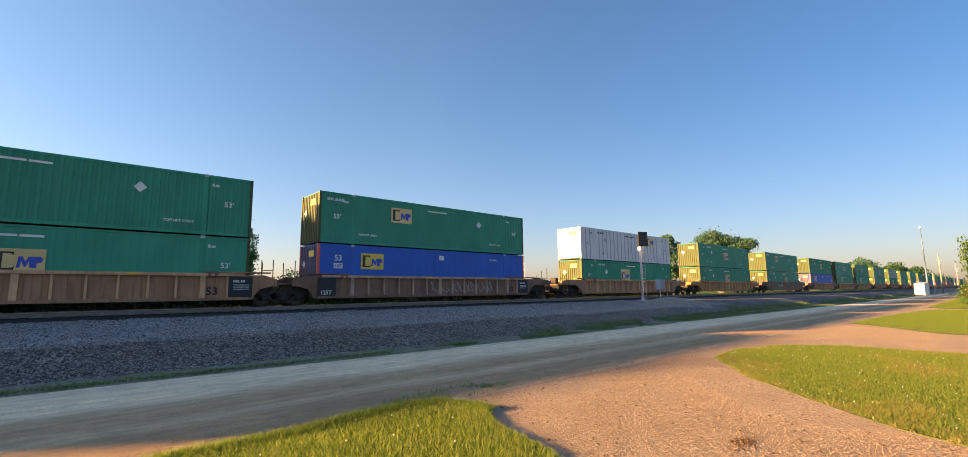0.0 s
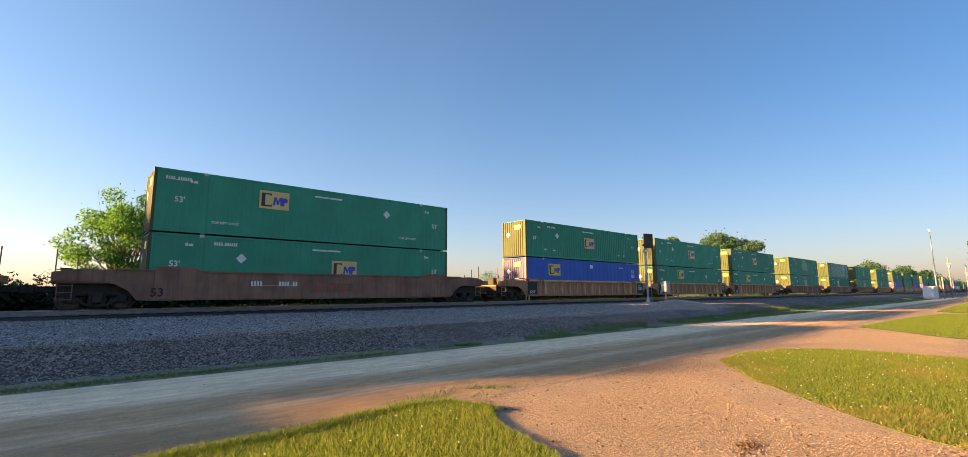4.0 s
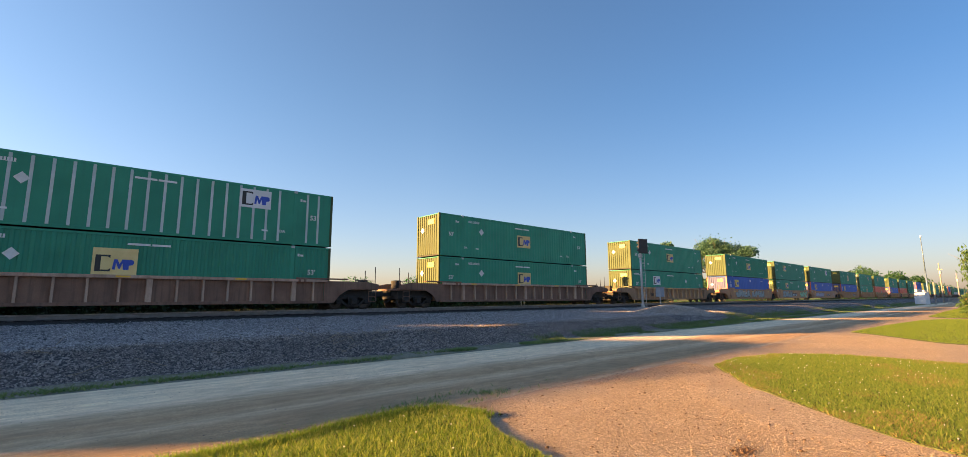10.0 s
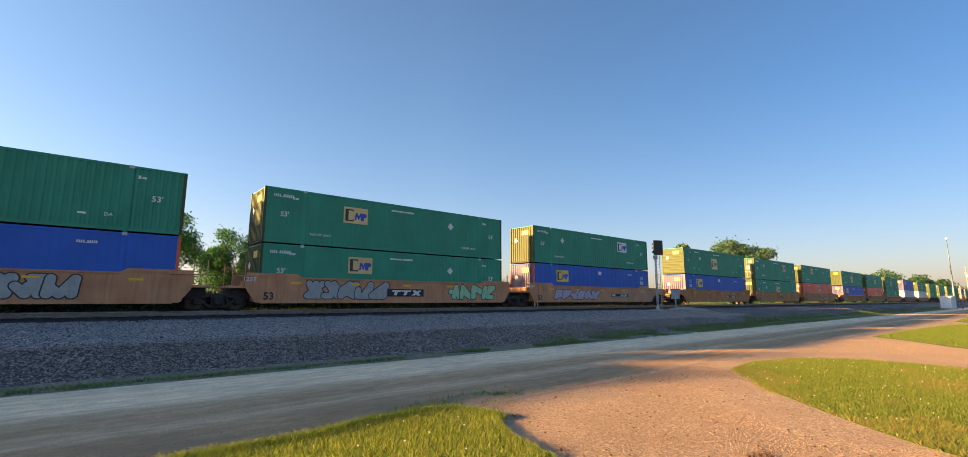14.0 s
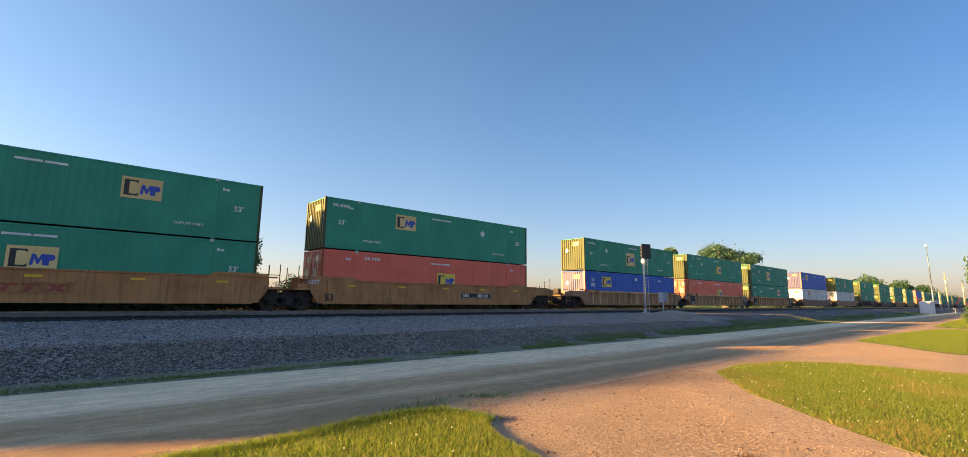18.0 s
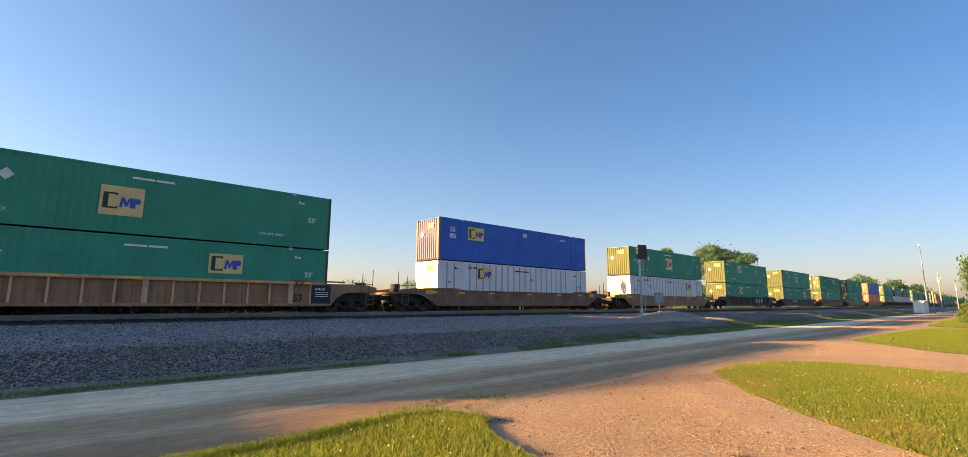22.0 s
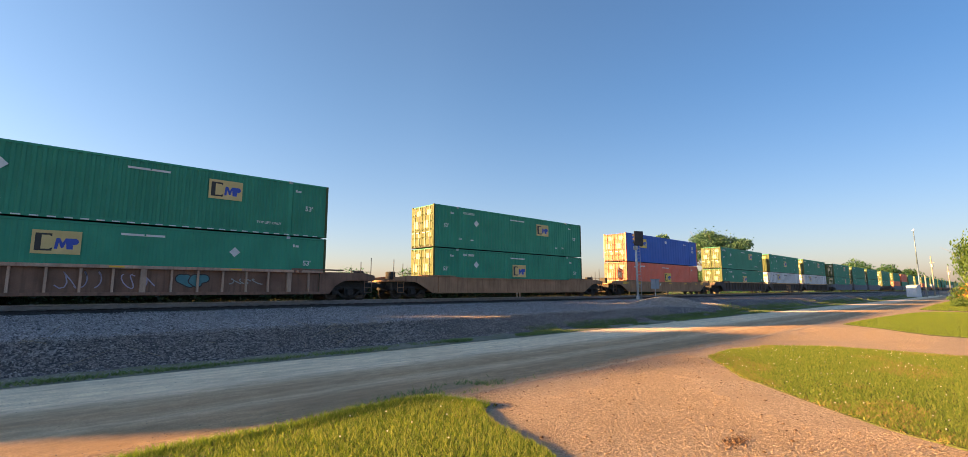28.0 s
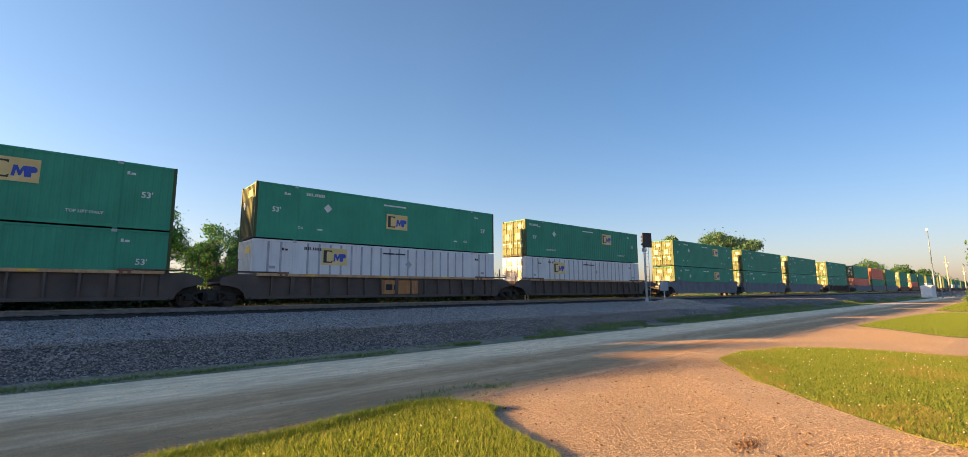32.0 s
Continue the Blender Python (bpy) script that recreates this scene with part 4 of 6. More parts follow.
def container(m, colour, end, logo, logo_z, panel, lift_only, where, full=True, patch=False):
    box = thing("shipping_container", m, "%s 53-foot container with %s, %s" % (WORDS[colour], "closed doors" if end == "door" else "ribbed end", where),
                "shipping container", "containers on the train")
    paint, post = PAINT[colour], POST[colour]
    part("side_wall", side_sheet(colour, True), box)
    part("side_wall", side_sheet(colour, False), box)
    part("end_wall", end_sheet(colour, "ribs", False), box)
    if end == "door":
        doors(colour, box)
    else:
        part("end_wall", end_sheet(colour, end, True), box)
    part("roof", kept(("roof", colour), lambda: Shape().slab(0.05, LEN - 0.05, -HALF + 0.05, HALF - 0.05, 2.83, 2.886, 0.01).mesh("roof", paint)), box)
    part("floor", kept("floor", lambda: Shape().box(0.05, LEN - 0.05, -HALF + 0.06, HALF - 0.06, 0.06, 0.14).mesh("floor", RUNNING)), box)
    for x in (0, LEN - 0.13):
        for y in (-HALF, HALF - 0.13):
            part("corner_post", kept(("corner", colour, x, y), lambda: Shape().slab(x, x + 0.13, y, y + 0.13, 0.05, TALL, 0.01).mesh("corner_post", post)), box,
                 "red-orange corner post" if colour == "blue" else "")
    for y in (-HALF, HALF - 0.07):
        part("top_rail", kept(("top_rail", colour, y), lambda: Shape().slab(0.12, LEN - 0.12, y + 0.003, y + 0.067, 2.79, 2.893, 0.008).mesh("top_rail", paint)), box)
        part("bottom_rail", kept(("bottom_rail", colour, y), lambda: Shape().slab(0.12, LEN - 0.12, y + 0.003, y + 0.067, 0.05, 0.19, 0.008).mesh("bottom_rail", paint)), box)
    for x in (1.95, 14.02):
        part("lifting_post", kept(("lift", colour, x), lambda: Shape().slab(x, x + 0.17, -HALF - 0.004, -HALF + 0.06, 0.0, 2.885, 0.008).mesh("lifting_post", paint)), box)
        part("corner_casting", kept(("cast", x), lambda: Shape().slab(x - 0.01, x + 0.18, -HALF - 0.010, -HALF + 0.08, 2.77, 2.905, 0.012).mesh("corner_casting", CAST)), box, "grey lifting casting")
    face = -HALF + 0.004
    if full and colour in ("white", "striped"):
        seam = kept(("seam", colour), lambda: Shape().slab(-0.055, 0.055, -HALF - 0.006, -HALF + 0.03, 0.17, 2.80, 0.008).mesh("seam_batten", SEAM if colour == "white" else PALE_SEAM))
        xs = [0.75 + 0.62 * i for i in range(2)] + [2.75 + 0.62 * i for i in range(18)] + [14.75, 15.35]
        for x in xs:
            part("seam_batten", seam, box, at=pose(x, 0, 0))
    if not full:
        return box
    if logo is not None:
        mat = {"tan": LOGO_TAN, "tall": LOGO_TAN, "dashed": LOGO_TAN, "yellow": LOGO_YELLOW, "white": LOGO_WHITE}[panel]
        w, h, lift = (1.46, 0.92, 0.0) if panel != "tall" else (1.5, 1.25, 0.16)
        pn = part("logo_panel", panel_mesh(mat, w, h), box, "%s emblem panel with plain black and blue shapes" % ("tan" if panel in ("dashed", "tall") else panel), at=pose(logo, face - 0.010, logo_z - h / 2))
        part("emblem_block", logo_black(), pn, "black block emblem shape", at=pose(0, -0.004, lift))
        part("emblem_stroke", logo_blue(), pn, "blue slanted emblem shape", at=pose(0.0, -0.004, lift))
    if patch:
        part("paint_patch", kept("patch", lambda: Shape().box(0, 3.0, -0.004, 0, 0, 1.3).mesh("paint_patch", GREEN_PATCH)), box, "darker repainted patch", at=pose(7.0, face - 0.006, 0.9))
    if colour == "greenr" and panel == "dashed":
        dash = Shape()
        for i in range(31):
            dash.box(0.35 + i * 0.5, 0.62 + i * 0.5, -0.003, 0, 0.06, 0.11)
        tagged(part("dashed_stripe", dash.mesh("dashed_stripe", MARK), box, "white dashed reflective stripe", at=pose(0, -HALF - 0.004, 0)), kind="stuff")
    ink = INK_BLACK if colour == "white" else MARK
    if colour == "blue":
        for x in ((0.95,) if WORD_LEFT(logo) else (14.7,)):
            part("length_mark", letters("53", 0.46, MARK), box, "white painted length figures", at=pose(x, face - 0.008, 1.98))
            plate = part("height_plate", bars("h110", [(0, 0.52, 0, 0.30)], LOGO_WHITE), box, "small white height plate", at=pose(x - 0.03, face - 0.008, 1.55))
            part("height_mark", letters('110"', 0.24, INK_BLUE), plate, at=pose(0.03, -0.006, 0.06))
        part("height_plate", bars("h110b", [(0, 0.42, 0, 0.30)], LOGO_WHITE), box, "small white height plate", at=pose(8.1, face - 0.008, 2.25))
        part("number_bar", bars("bluecode", code_bar(12.6, 2.36, 9, 0.11), ink), box, at=pose(0, face - 0.008, 0))
    else:
        for x in (0.82, 14.9):
            if colour != "orange":
                part("length_mark", letters("53'", 0.36, MARK) if colour != "white" else bars("w53", [(0, 0.3, 0, 0.14)], SEAM), box, "painted length figures", at=pose(x, face - 0.008, 1.42))
        if lift_only:
            for x in (2.35, 12.5):
                part("lift_notice", letters("TOP LIFT ONLY", 0.17, MARK), box, "white stencilled lifting words", at=pose(x, face - 0.008, 0.55))
            part("number_bar", bars("code2", code_bar(0.45, 2.42, 10, 0.15), ink), box, at=pose(0, face - 0.008, 0))
            part("placard", diamond(MARK), box, "white diamond placard", at=pose(3.4 if (logo or 0) > 4.8 or logo is None else 11.6, face - 0.008, 1.95))
        else:
            part("number_bar", bars("code1", code_bar(2.55, 2.45, 10, 0.15), ink), box, at=pose(0, face - 0.008, 0))
            if colour != "orange":
                part("placard", diamond(MARK if colour != "white" else SEAM), box, "diamond placard", at=pose(3.75 if not (logo and 2.5 < logo < 4) else 9.0, face - 0.008, 1.88))
            for x in (2.15, 13.35):
                part("axle_mark", letters("DA", 0.2, MARK), box, at=pose(x, face - 0.008, 0.62))
            for x in (3.2, 12.5):
                part("small_bar", bars("smallb", [(0, 0.28, 0.62, 0.70)], ink), box, at=pose(x, face - 0.008, 0))
        part("warning_strip", bars("warn", [(7.2, 8.0, 2.44, 2.53), (8.06, 8.75, 2.44, 2.53)], ink), box, at=pose(0, face - 0.008, 0))
        for x in (1.4, 14.35):
            part("type_strip", bars("type", [(0, 0.1, 2.36, 2.50), (0.14, 0.3, 2.36, 2.46)], ink), box, at=pose(x, face - 0.008, 0))
    if end != "door":
        part("end_placard", kept(("endplac", end), lambda: Shape().box(-0.006, 0.0, -0.75, -0.05, 2.2, 2.55).mesh("end_placard", LOGO_YELLOW)), box, "yellow end placard", at=pose(0.012, 0, 0))
        part("end_placard", kept(("enddia", end), lambda: Shape().add([(-0.004, 0.62, 1.62), (-0.004, 0.84, 1.84), (-0.004, 0.62, 2.06), (-0.004, 0.40, 1.84), (0, 0.62, 1.62), (0, 0.84, 1.84), (0, 0.62, 2.06), (0, 0.40, 1.84)],
             [(0, 1, 2, 3), (7, 6, 5, 4), (0, 4, 5, 1), (1, 5, 6, 2), (2, 6, 7, 3), (3, 7, 4, 0)]).mesh("end_placard", MARK)), box, "white diamond placard", at=pose(0.012, 0, 0))
    return box


def WORD_LEFT(logo):
    return logo is None or logo != 2.6


# ---------------------------------------------------------------- well cars
PAINTS = {"tan": TAN, "dun": DUN, "rust": RUST, "amber": AMBER, "soot": SOOT, "grey": GREY_WAGON}
SKYLIT = {"dun": CHORD, "tan": CHORD, "rust": RUST_LIGHT}     # paler than the plates: sky caught by chords and posts, put into the colour
PAINT_WORDS = {"tan": "tan-painted", "dun": "grimy tan", "rust": "rusty red-brown", "amber": "orange-brown", "soot": "soot-dark", "grey": "grimy grey"}
ARCH = [(-0.22, 0.38), (-0.30, 0.62), (-0.52, 0.86), (-0.85, 1.0), (-1.2, 1.05)]


def mirrored(pts, right):
    return [(LEN - x, z) for x, z in reversed(pts)] if right else pts


def end_plate(kind, coupled, right):
    """The side sheet beyond the well, arched over the truck."""
    far = -2.95 if coupled else -1.32
    top = {"ribbed": 1.55, "flat": 1.66, "slim": 1.45}[kind]
    if kind == "slim":
        pts = [(0.35, 0.38), (0.35, top), (-1.9, top), (far, top - 0.10), (far, 1.12), (-1.5, 1.08), (-1.15, 0.96), (-0.1, 0.38)]
    elif kind == "flat" and not coupled:
        pts = [(0.35, 0.40), (0.35, 1.84), (-0.55, 1.84), (-0.62, 1.30), (-0.5, 0.95), (-0.1, 0.40)]
    else:
        pts = [(0.35, 0.38), (0.35, top), (-2.2, top), (far, top - 0.14), (far, 1.16), (-1.35, 1.14), (-0.95, 1.04), (-0.55, 0.80), (-0.22, 0.38)]
        if not coupled:
            pts = [(0.35, 0.38), (0.35, top), (-0.7, top), (far, 1.35), (far, 1.02)] + [(-1.0, 1.0)] + ARCH[2::-1]
    return mirrored(pts, right)


def truck(car, x):
    tr = part("truck", kept("bolster", lambda: Shape().slab(-0.22, 0.22, -1.15, 1.15, 0.42, 0.72, 0.03).slab(-0.16, 0.16, -1.28, -1.02, 0.30, 0.62, 0.02).slab(-0.16, 0.16, 1.02, 1.28, 0.30, 0.62, 0.02)
                            .mesh("truck", RUNNING)), car, "dark greasy rail truck", at=pose(x, 0, 0))
    for y in (-1.12, 1.00):
        def casting():
            s = Shape().prism([(-1.12, 0.52), (-1.12, 0.64), (-0.75, 0.72), (-0.30, 0.82), (0.30, 0.82), (0.75, 0.72), (1.12, 0.64), (1.12, 0.52), (0.72, 0.58), (0.30, 0.70), (-0.30, 0.70), (-0.72, 0.58)], y, y + 0.12)
            for sx in (-1, 1):
                low = [(sx * 0.22, 0.18), (sx * 0.36, 0.18), (sx * 0.86, 0.54), (sx * 0.72, 0.60)]
                s.prism(low if sx > 0 else low[::-1], y + 0.004, y + 0.116)
                s.slab(min(sx * 0.19, sx * 0.29), max(sx * 0.19, sx * 0.29), y + 0.006, y + 0.114, 0.2, 0.74, 0.01)
                s.slab(sx * 0.86 - 0.15, sx * 0.86 + 0.15, y - 0.05, y + 0.15, 0.30, 0.56, 0.03)
            return s.slab(-0.36, 0.36, y + 0.002, y + 0.118, 0.16, 0.26, 0.02).mesh("side_frame", RUNNING)
        part("side_frame", kept(("frame", y), casting), tr, "cast side frame with slanted members")
    for ax in (-0.86, 0.86):
        part("axle", kept(("axle", ax), lambda: Shape().rod((ax, -1.2, 0.42), (ax, 1.2, 0.42), 0.09, 8).mesh("axle", RUNNING)), tr)
        for y in (-1, 1):
            part("wheel", kept(("wheel", ax, y), lambda: wheel_shape(ax, y).mesh("wheel", TREAD)), tr, "worn steel wheel")
    for i, dx in enumerate((-0.16, 0, 0.16)):
        part("spring", kept(("spring", i), lambda: Shape().rod((dx, -1.14, 0.24), (dx, -1.14, 0.5), 0.06, 7).mesh("spring", RUNNING)), tr)
    return tr


def wheel_shape(ax, y):
    rings = [(0.66, 0.12), (0.66, 0.34), (0.68, 0.46), (0.715, 0.455), (0.725, 0.42), (0.80, 0.415), (0.81, 0.36), (0.77, 0.33), (0.77, 0.14), (0.84, 0.12)]
    s = Shape().lathe(rings, 22)
    s.v = [(x + ax, yy * y, z + 0.42) for x, yy, z in s.v]
    return s


def spray(car, key, x0, x1, z0, z1, material, seed):
    """Sprayed bubble shapes: fat strokes in clusters, each cluster with its dark outline; no letters."""
    grid3 = [(a, b) for a in (0.15, 0.5, 0.85) for b in (0.12, 0.5, 0.88)]

    def make(fill):
        r = random.Random(seed)
        s = Shape()
        n, tall = max(2, round((x1 - x0) / 0.95)), z1 - z0
        w = (x1 - x0) / n
        for k in range(n):
            lean, fat = r.uniform(0.05, 0.22), r.uniform(0.15, 0.19)
            chain = [r.choice(grid3[:3])] + r.sample(grid3, 4) + [r.choice(grid3[6:])]
            deep = 0.003 + 0.004 * (k % 5)
            for a, b in zip(chain, chain[1:]):
                if a == b:
                    continue
                ax, bx = (x0 + w * (k - 0.06 + 1.12 * p[0]) + lean * (p[1] - 0.5) * tall for p in (a, b))
                az, bz = (z0 + fat + (tall - 2 * fat) * p[1] for p in (a, b))
                t = math.atan2(bz - az, bx - ax)
                rad = fat + (0.0 if fill else 0.045)
                pts = [(ax + rad * math.cos(t + 1.5708 + 0.45 * i), az + rad * math.sin(t + 1.5708 + 0.45 * i)) for i in range(8)]
                pts += [(bx + rad * 1.1 * math.cos(t - 1.5708 + 0.45 * i), bz + rad * math.sin(t - 1.5708 + 0.45 * i)) for i in range(8)]
                s.prism(pts[::-1], -deep - (0.002 if fill else 0.0) - 0.0002 * (len(s.f) % 5), 0)
        return s.mesh("spray_shape", material if fill else TAG_DARK)
    dark = part("sprayed_tag", kept(("spray", key, 1), lambda: make(False)), car, "dark outline of sprayed graffiti", at=pose(0, 0, 0))
    part("sprayed_fill", kept(("spray", key, 0), lambda: make(True)), dark, "pale sprayed graffiti shapes", at=pose(0, 0, 0))
    tagged(dark, kind="stuff")
    return dark


def scribble(car, key, x0, x1, z0, z1, material, seed):
    """Thin sprayed curls and strokes, no letters."""
    def make():
        r = random.Random(seed)
        s = Shape()
        x = x0
        while x < x1:
            w, p, q, tall = r.uniform(0.25, 0.55), r.uniform(0, 6), r.uniform(0.6, 1.4), (z1 - z0) / 2
            pts = []
            for i in range(12):
                a = i / 11 * 6.2832 * q
                pts.append((x + w * (i / 11) + 0.14 * math.cos(a * 1.3 + p), (z0 + z1) / 2 + tall * 0.85 * math.sin(a + p)))
            for (ax, az), (bx, bz) in zip(pts, pts[1:]):
                L = math.hypot(bx - ax, bz - az) or 1
                nx, nz = -(bz - az) / L * 0.022, (bx - ax) / L * 0.022
                n = len(s.v)
                s.v += [(ax - nx, -0.002, az - nz), (bx - nx, -0.002, bz - nz), (bx + nx, -0.002, bz + nz), (ax + nx, -0.002, az + nz)]
                s.f.append((n, n + 1, n + 2, n + 3))
            x += w * 1.3
        return s.mesh("scribble", material)
    return tagged(part("sprayed_scribble", kept(("scrib", key), make), car, "thin sprayed graffiti curls"), kind="stuff")


def well_car(m, kind, paint, coupled_left, coupled_right, extras, full=True):
    """A container well car. kind: ribbed, flat or slim sides."""
    P = PAINTS[paint]
    car = thing("well_car", m, "%s well car with %s sides on the rails" % (PAINT_WORDS[paint], {"ribbed": "post-ribbed", "flat": "smooth plated", "slim": "low smooth tapered"}[kind]),
                "rail car", "well cars of the train")
    K = lambda key, make: kept((kind, paint) + key, make)
    top = {"ribbed": 1.62, "flat": 1.66, "slim": 1.39}[kind]
    for s, y in ((-1, -1.44), (1, 1.40)):
        def plate():
            sh = Shape()
            if kind == "flat":
                step_pts = [(0.35, 0.40), (15.8, 0.40), (15.8, 1.84), (14.35, 1.84), (14.05, top), (2.1, top), (1.8, 1.84), (0.35, 1.84)]
                sh.prism(step_pts, y - 0.06 * (s < 0), y + 0.04 + 0.06 * (s > 0))
            elif kind == "slim":
                sh.prism([(0.35, 0.38), (15.8, 0.38), (15.8, 1.45), (14.2, 1.45), (13.9, top), (2.25, top), (1.95, 1.45), (0.35, 1.45)], y - 0.05 * (s < 0), y + 0.04 + 0.05 * (s > 0))
            else:
                sh.box(0.35, 15.8, y - 0.08 * s, y + 0.04 - 0.08 * s, 0.45, 1.5)
            return sh.mesh("side_plate", P)
        sp = part("side_plate", K(("plate", s), plate), car)
        if kind == "ribbed":
            part("top_chord", K(("topc", s, "tan_top" in extras), lambda: Shape().slab(0.2, 15.95, y - 0.09 * (s < 0) - 0.01, y + 0.05 + 0.09 * (s > 0), 1.48, top, 0.012).mesh("top_chord", CHORD if "tan_top" in extras else SKYLIT.get(paint, P))), sp)
            part("bottom_chord", K(("botc", s), lambda: Shape().slab(0.0, 16.15, y - 0.07 * (s < 0) - 0.005, y + 0.045 + 0.07 * (s > 0), 0.36, 0.50, 0.012).mesh("bottom_chord", P)), sp)
            if full and s < 0:
                post = K(("post", s), lambda: Shape().slab(-0.045, 0.045, y - 0.055, y + 0.09, 0.49, 1.49, 0.008).mesh("side_post", SKYLIT.get(paint, P)))
                wide = K(("widepost", s), lambda: Shape().slab(-0.11, 0.11, y - 0.070, y + 0.09, 0.42, 1.60, 0.01).mesh("side_post", SKYLIT.get(paint, P)))
                for i in range(15):
                    x = 0.95 + i * 1.018
                    part("side_post", wide if i in (1, 7, 13) else post, sp, at=pose(x, 0, 0))
        else:
            part("side_lip", K(("lip", s), lambda: Shape().slab(2.0, 14.15, y - 0.10 * (s < 0), y + 0.04 + 0.10 * (s > 0), top - 0.07, top + 0.015, 0.01).mesh("side_lip", P)), sp)
            part("side_foot", K(("foot", s), lambda: Shape().slab(0.1, 16.0, y - 0.09 * (s < 0), y + 0.04 + 0.09 * (s > 0), 0.36, 0.45, 0.01).mesh("side_foot", P)), sp)
        for right, coupled in ((False, coupled_left), (True, coupled_right)):
            part("end_plate", K(("end", s, right, coupled), lambda: Shape().prism(end_plate(kind, coupled, right), y + (0.004 if s < 0 else 0.002), y + 0.05).mesh("end_plate", P)), car)
    part("well_floor", kept("wellfloor", lambda: Shape().box(-0.1, 16.25, -1.38, 1.38, 0.38, 0.44).mesh("well_floor", RUNNING)), car)
    for right, coupled in ((False, coupled_left), (True, coupled_right)):
        flip = (lambda x: LEN - x) if right else (lambda x: x)
        far = -2.95 if coupled else -1.32
        X = lambda a, b: (min(flip(a), flip(b)), max(flip(a), flip(b)))
        part("end_bulkhead", K(("bulk", right), lambda: Shape().slab(*X(-0.22, -0.06), -1.38, 1.38, 0.44, 1.5, 0.02).mesh("end_bulkhead", P)), car)
        part("end_platform", K(("plat", right, coupled), lambda: Shape().slab(*X(far, -0.2), -1.37, 1.37, 1.08, 1.20, 0.015).slab(*X(far + 0.3, -0.2), -0.4, 0.4, 0.86, 1.09, 0.02)
             .slab(*X(-1.0, 1.75), -1.50, -1.05, 1.64 if kind != "slim" else 1.47, 1.70 if kind != "slim" else 1.52, 0.01).mesh("end_platform", P)), car)
        part("underframe", kept(("under", right, coupled), lambda: Shape().slab(*X(far + 0.15, -0.2), -0.95, 0.95, 0.55, 1.09, 0.03).mesh("underframe", RUNNING)), car)
        if coupled:
            truck(car, flip(-1.5))
            part("coupler", K(("coup", right), lambda: Shape().slab(*X(-3.5, -2.6), -0.14, 0.14, 0.72, 0.98, 0.03).slab(*X(-3.72, -3.40), -0.24, 0.2, 0.68, 1.02, 0.05).mesh("coupler", RUNNING)), car, "dark iron coupler")
            if full:
                part("air_hose", K(("hose", right), lambda: hose(flip).mesh("air_hose", RUNNING)), car)
                part("step_ladder", K(("lad", right), lambda: ladder(flip).mesh("step_ladder", P)), car)
                part("brake_box", K(("bbox", right), lambda: Shape().slab(*X(-2.7, -2.35), -0.55, 0.1, 1.2, 1.72, 0.03).mesh("brake_box", RUNNING)), car)
                part("handrail", K(("hrail", right), lambda: handrail(flip).mesh("handrail", P)), car)
        elif right:
            truck(car, flip(-1.70))
        if full and not coupled:
            part("grab_iron", K(("grab", right), lambda: Shape().rod((flip(-1.15), -1.25, 1.2), (flip(-1.15), -1.25, 2.35), 0.024, 6).rod((flip(-0.6), -1.25, 1.2), (flip(-0.6), -1.25, 2.3), 0.024, 6)
                 .rod((flip(-1.15), 0.5, 1.2), (flip(-1.15), 0.5, 2.3), 0.024, 6).rod((flip(-1.15), -1.25, 1.80), (flip(-0.6), -1.25, 1.80), 0.02, 6).mesh("grab_iron", P)), car)
    if not full:
        return car
    f = -1.515 if kind != "flat" else -1.508
    flat_y = -1.366 if kind == "ribbed" else (-1.504 if kind == "flat" else -1.494)
    if "wheel" in extras:
        part("brake_wheel", kept("brakewheel", lambda: brake_wheel().mesh("brake_wheel", RUST)), car, "rusty brake hand wheel", at=pose(-2.6, -0.5, 0))
    if "black" in extras:
        for x, wdt in ((0.0, 1.0), (15.25, 1.05)):
            part("stencil_panel", kept(("blackp", wdt), lambda: Shape().box(0, wdt, -0.05, 0.09, 0.47, 1.47).mesh("stencil_panel", STENCIL)), car, "black stencil panel", at=pose(x, -1.452, 0))
        part("load_mark", letters("125T", 0.30, MARK), car, "white painted load figures", at=pose(0.13, -1.510, 0.58))
        part("stencil_bar", bars("blk", code_bar(0.14, 1.2, 7, 0.11), MARK), car, at=pose(15.3, -1.510, 0))
        for z in (0.86, 0.96, 1.06):
            part("stencil_line", bars("blkline", [(0.15, 0.85, 0, 0.03)], MARK), car, at=pose(15.3, -1.510, z))
        part("length_mark", letters("53", 0.5, STENCIL), car, "dark painted length figures", at=pose(14.35, flat_y - 0.004, 0.62))
    if kind == "ribbed" and paint in ("dun", "tan", "rust", "soot"):
        for x in (1.2, 14.3):
            part("lock_bracket", kept("lockbracket", lambda: Shape().slab(0, 0.55, -0.02, 0.16, 1.60, 1.70, 0.015).slab(0.08, 0.2, -0.04, 0.1, 1.45, 1.66, 0.01).slab(0.36, 0.48, -0.04, 0.1, 1.45, 1.66, 0.01).mesh("lock_bracket", RUST)), car, "rusty bracket on the top chord", at=pose(x, -1.54, 0))
        if "yellow" not in extras:
            for x in (2.6, 6.9, 11.4):
                part("reflector", kept("topreflex", lambda: Shape().box(0, 0.5, -0.006, 0, 0, 0.07).mesh("reflector", REFLEX)), car, "yellow reflective strip", at=pose(x, -1.543, 1.52))
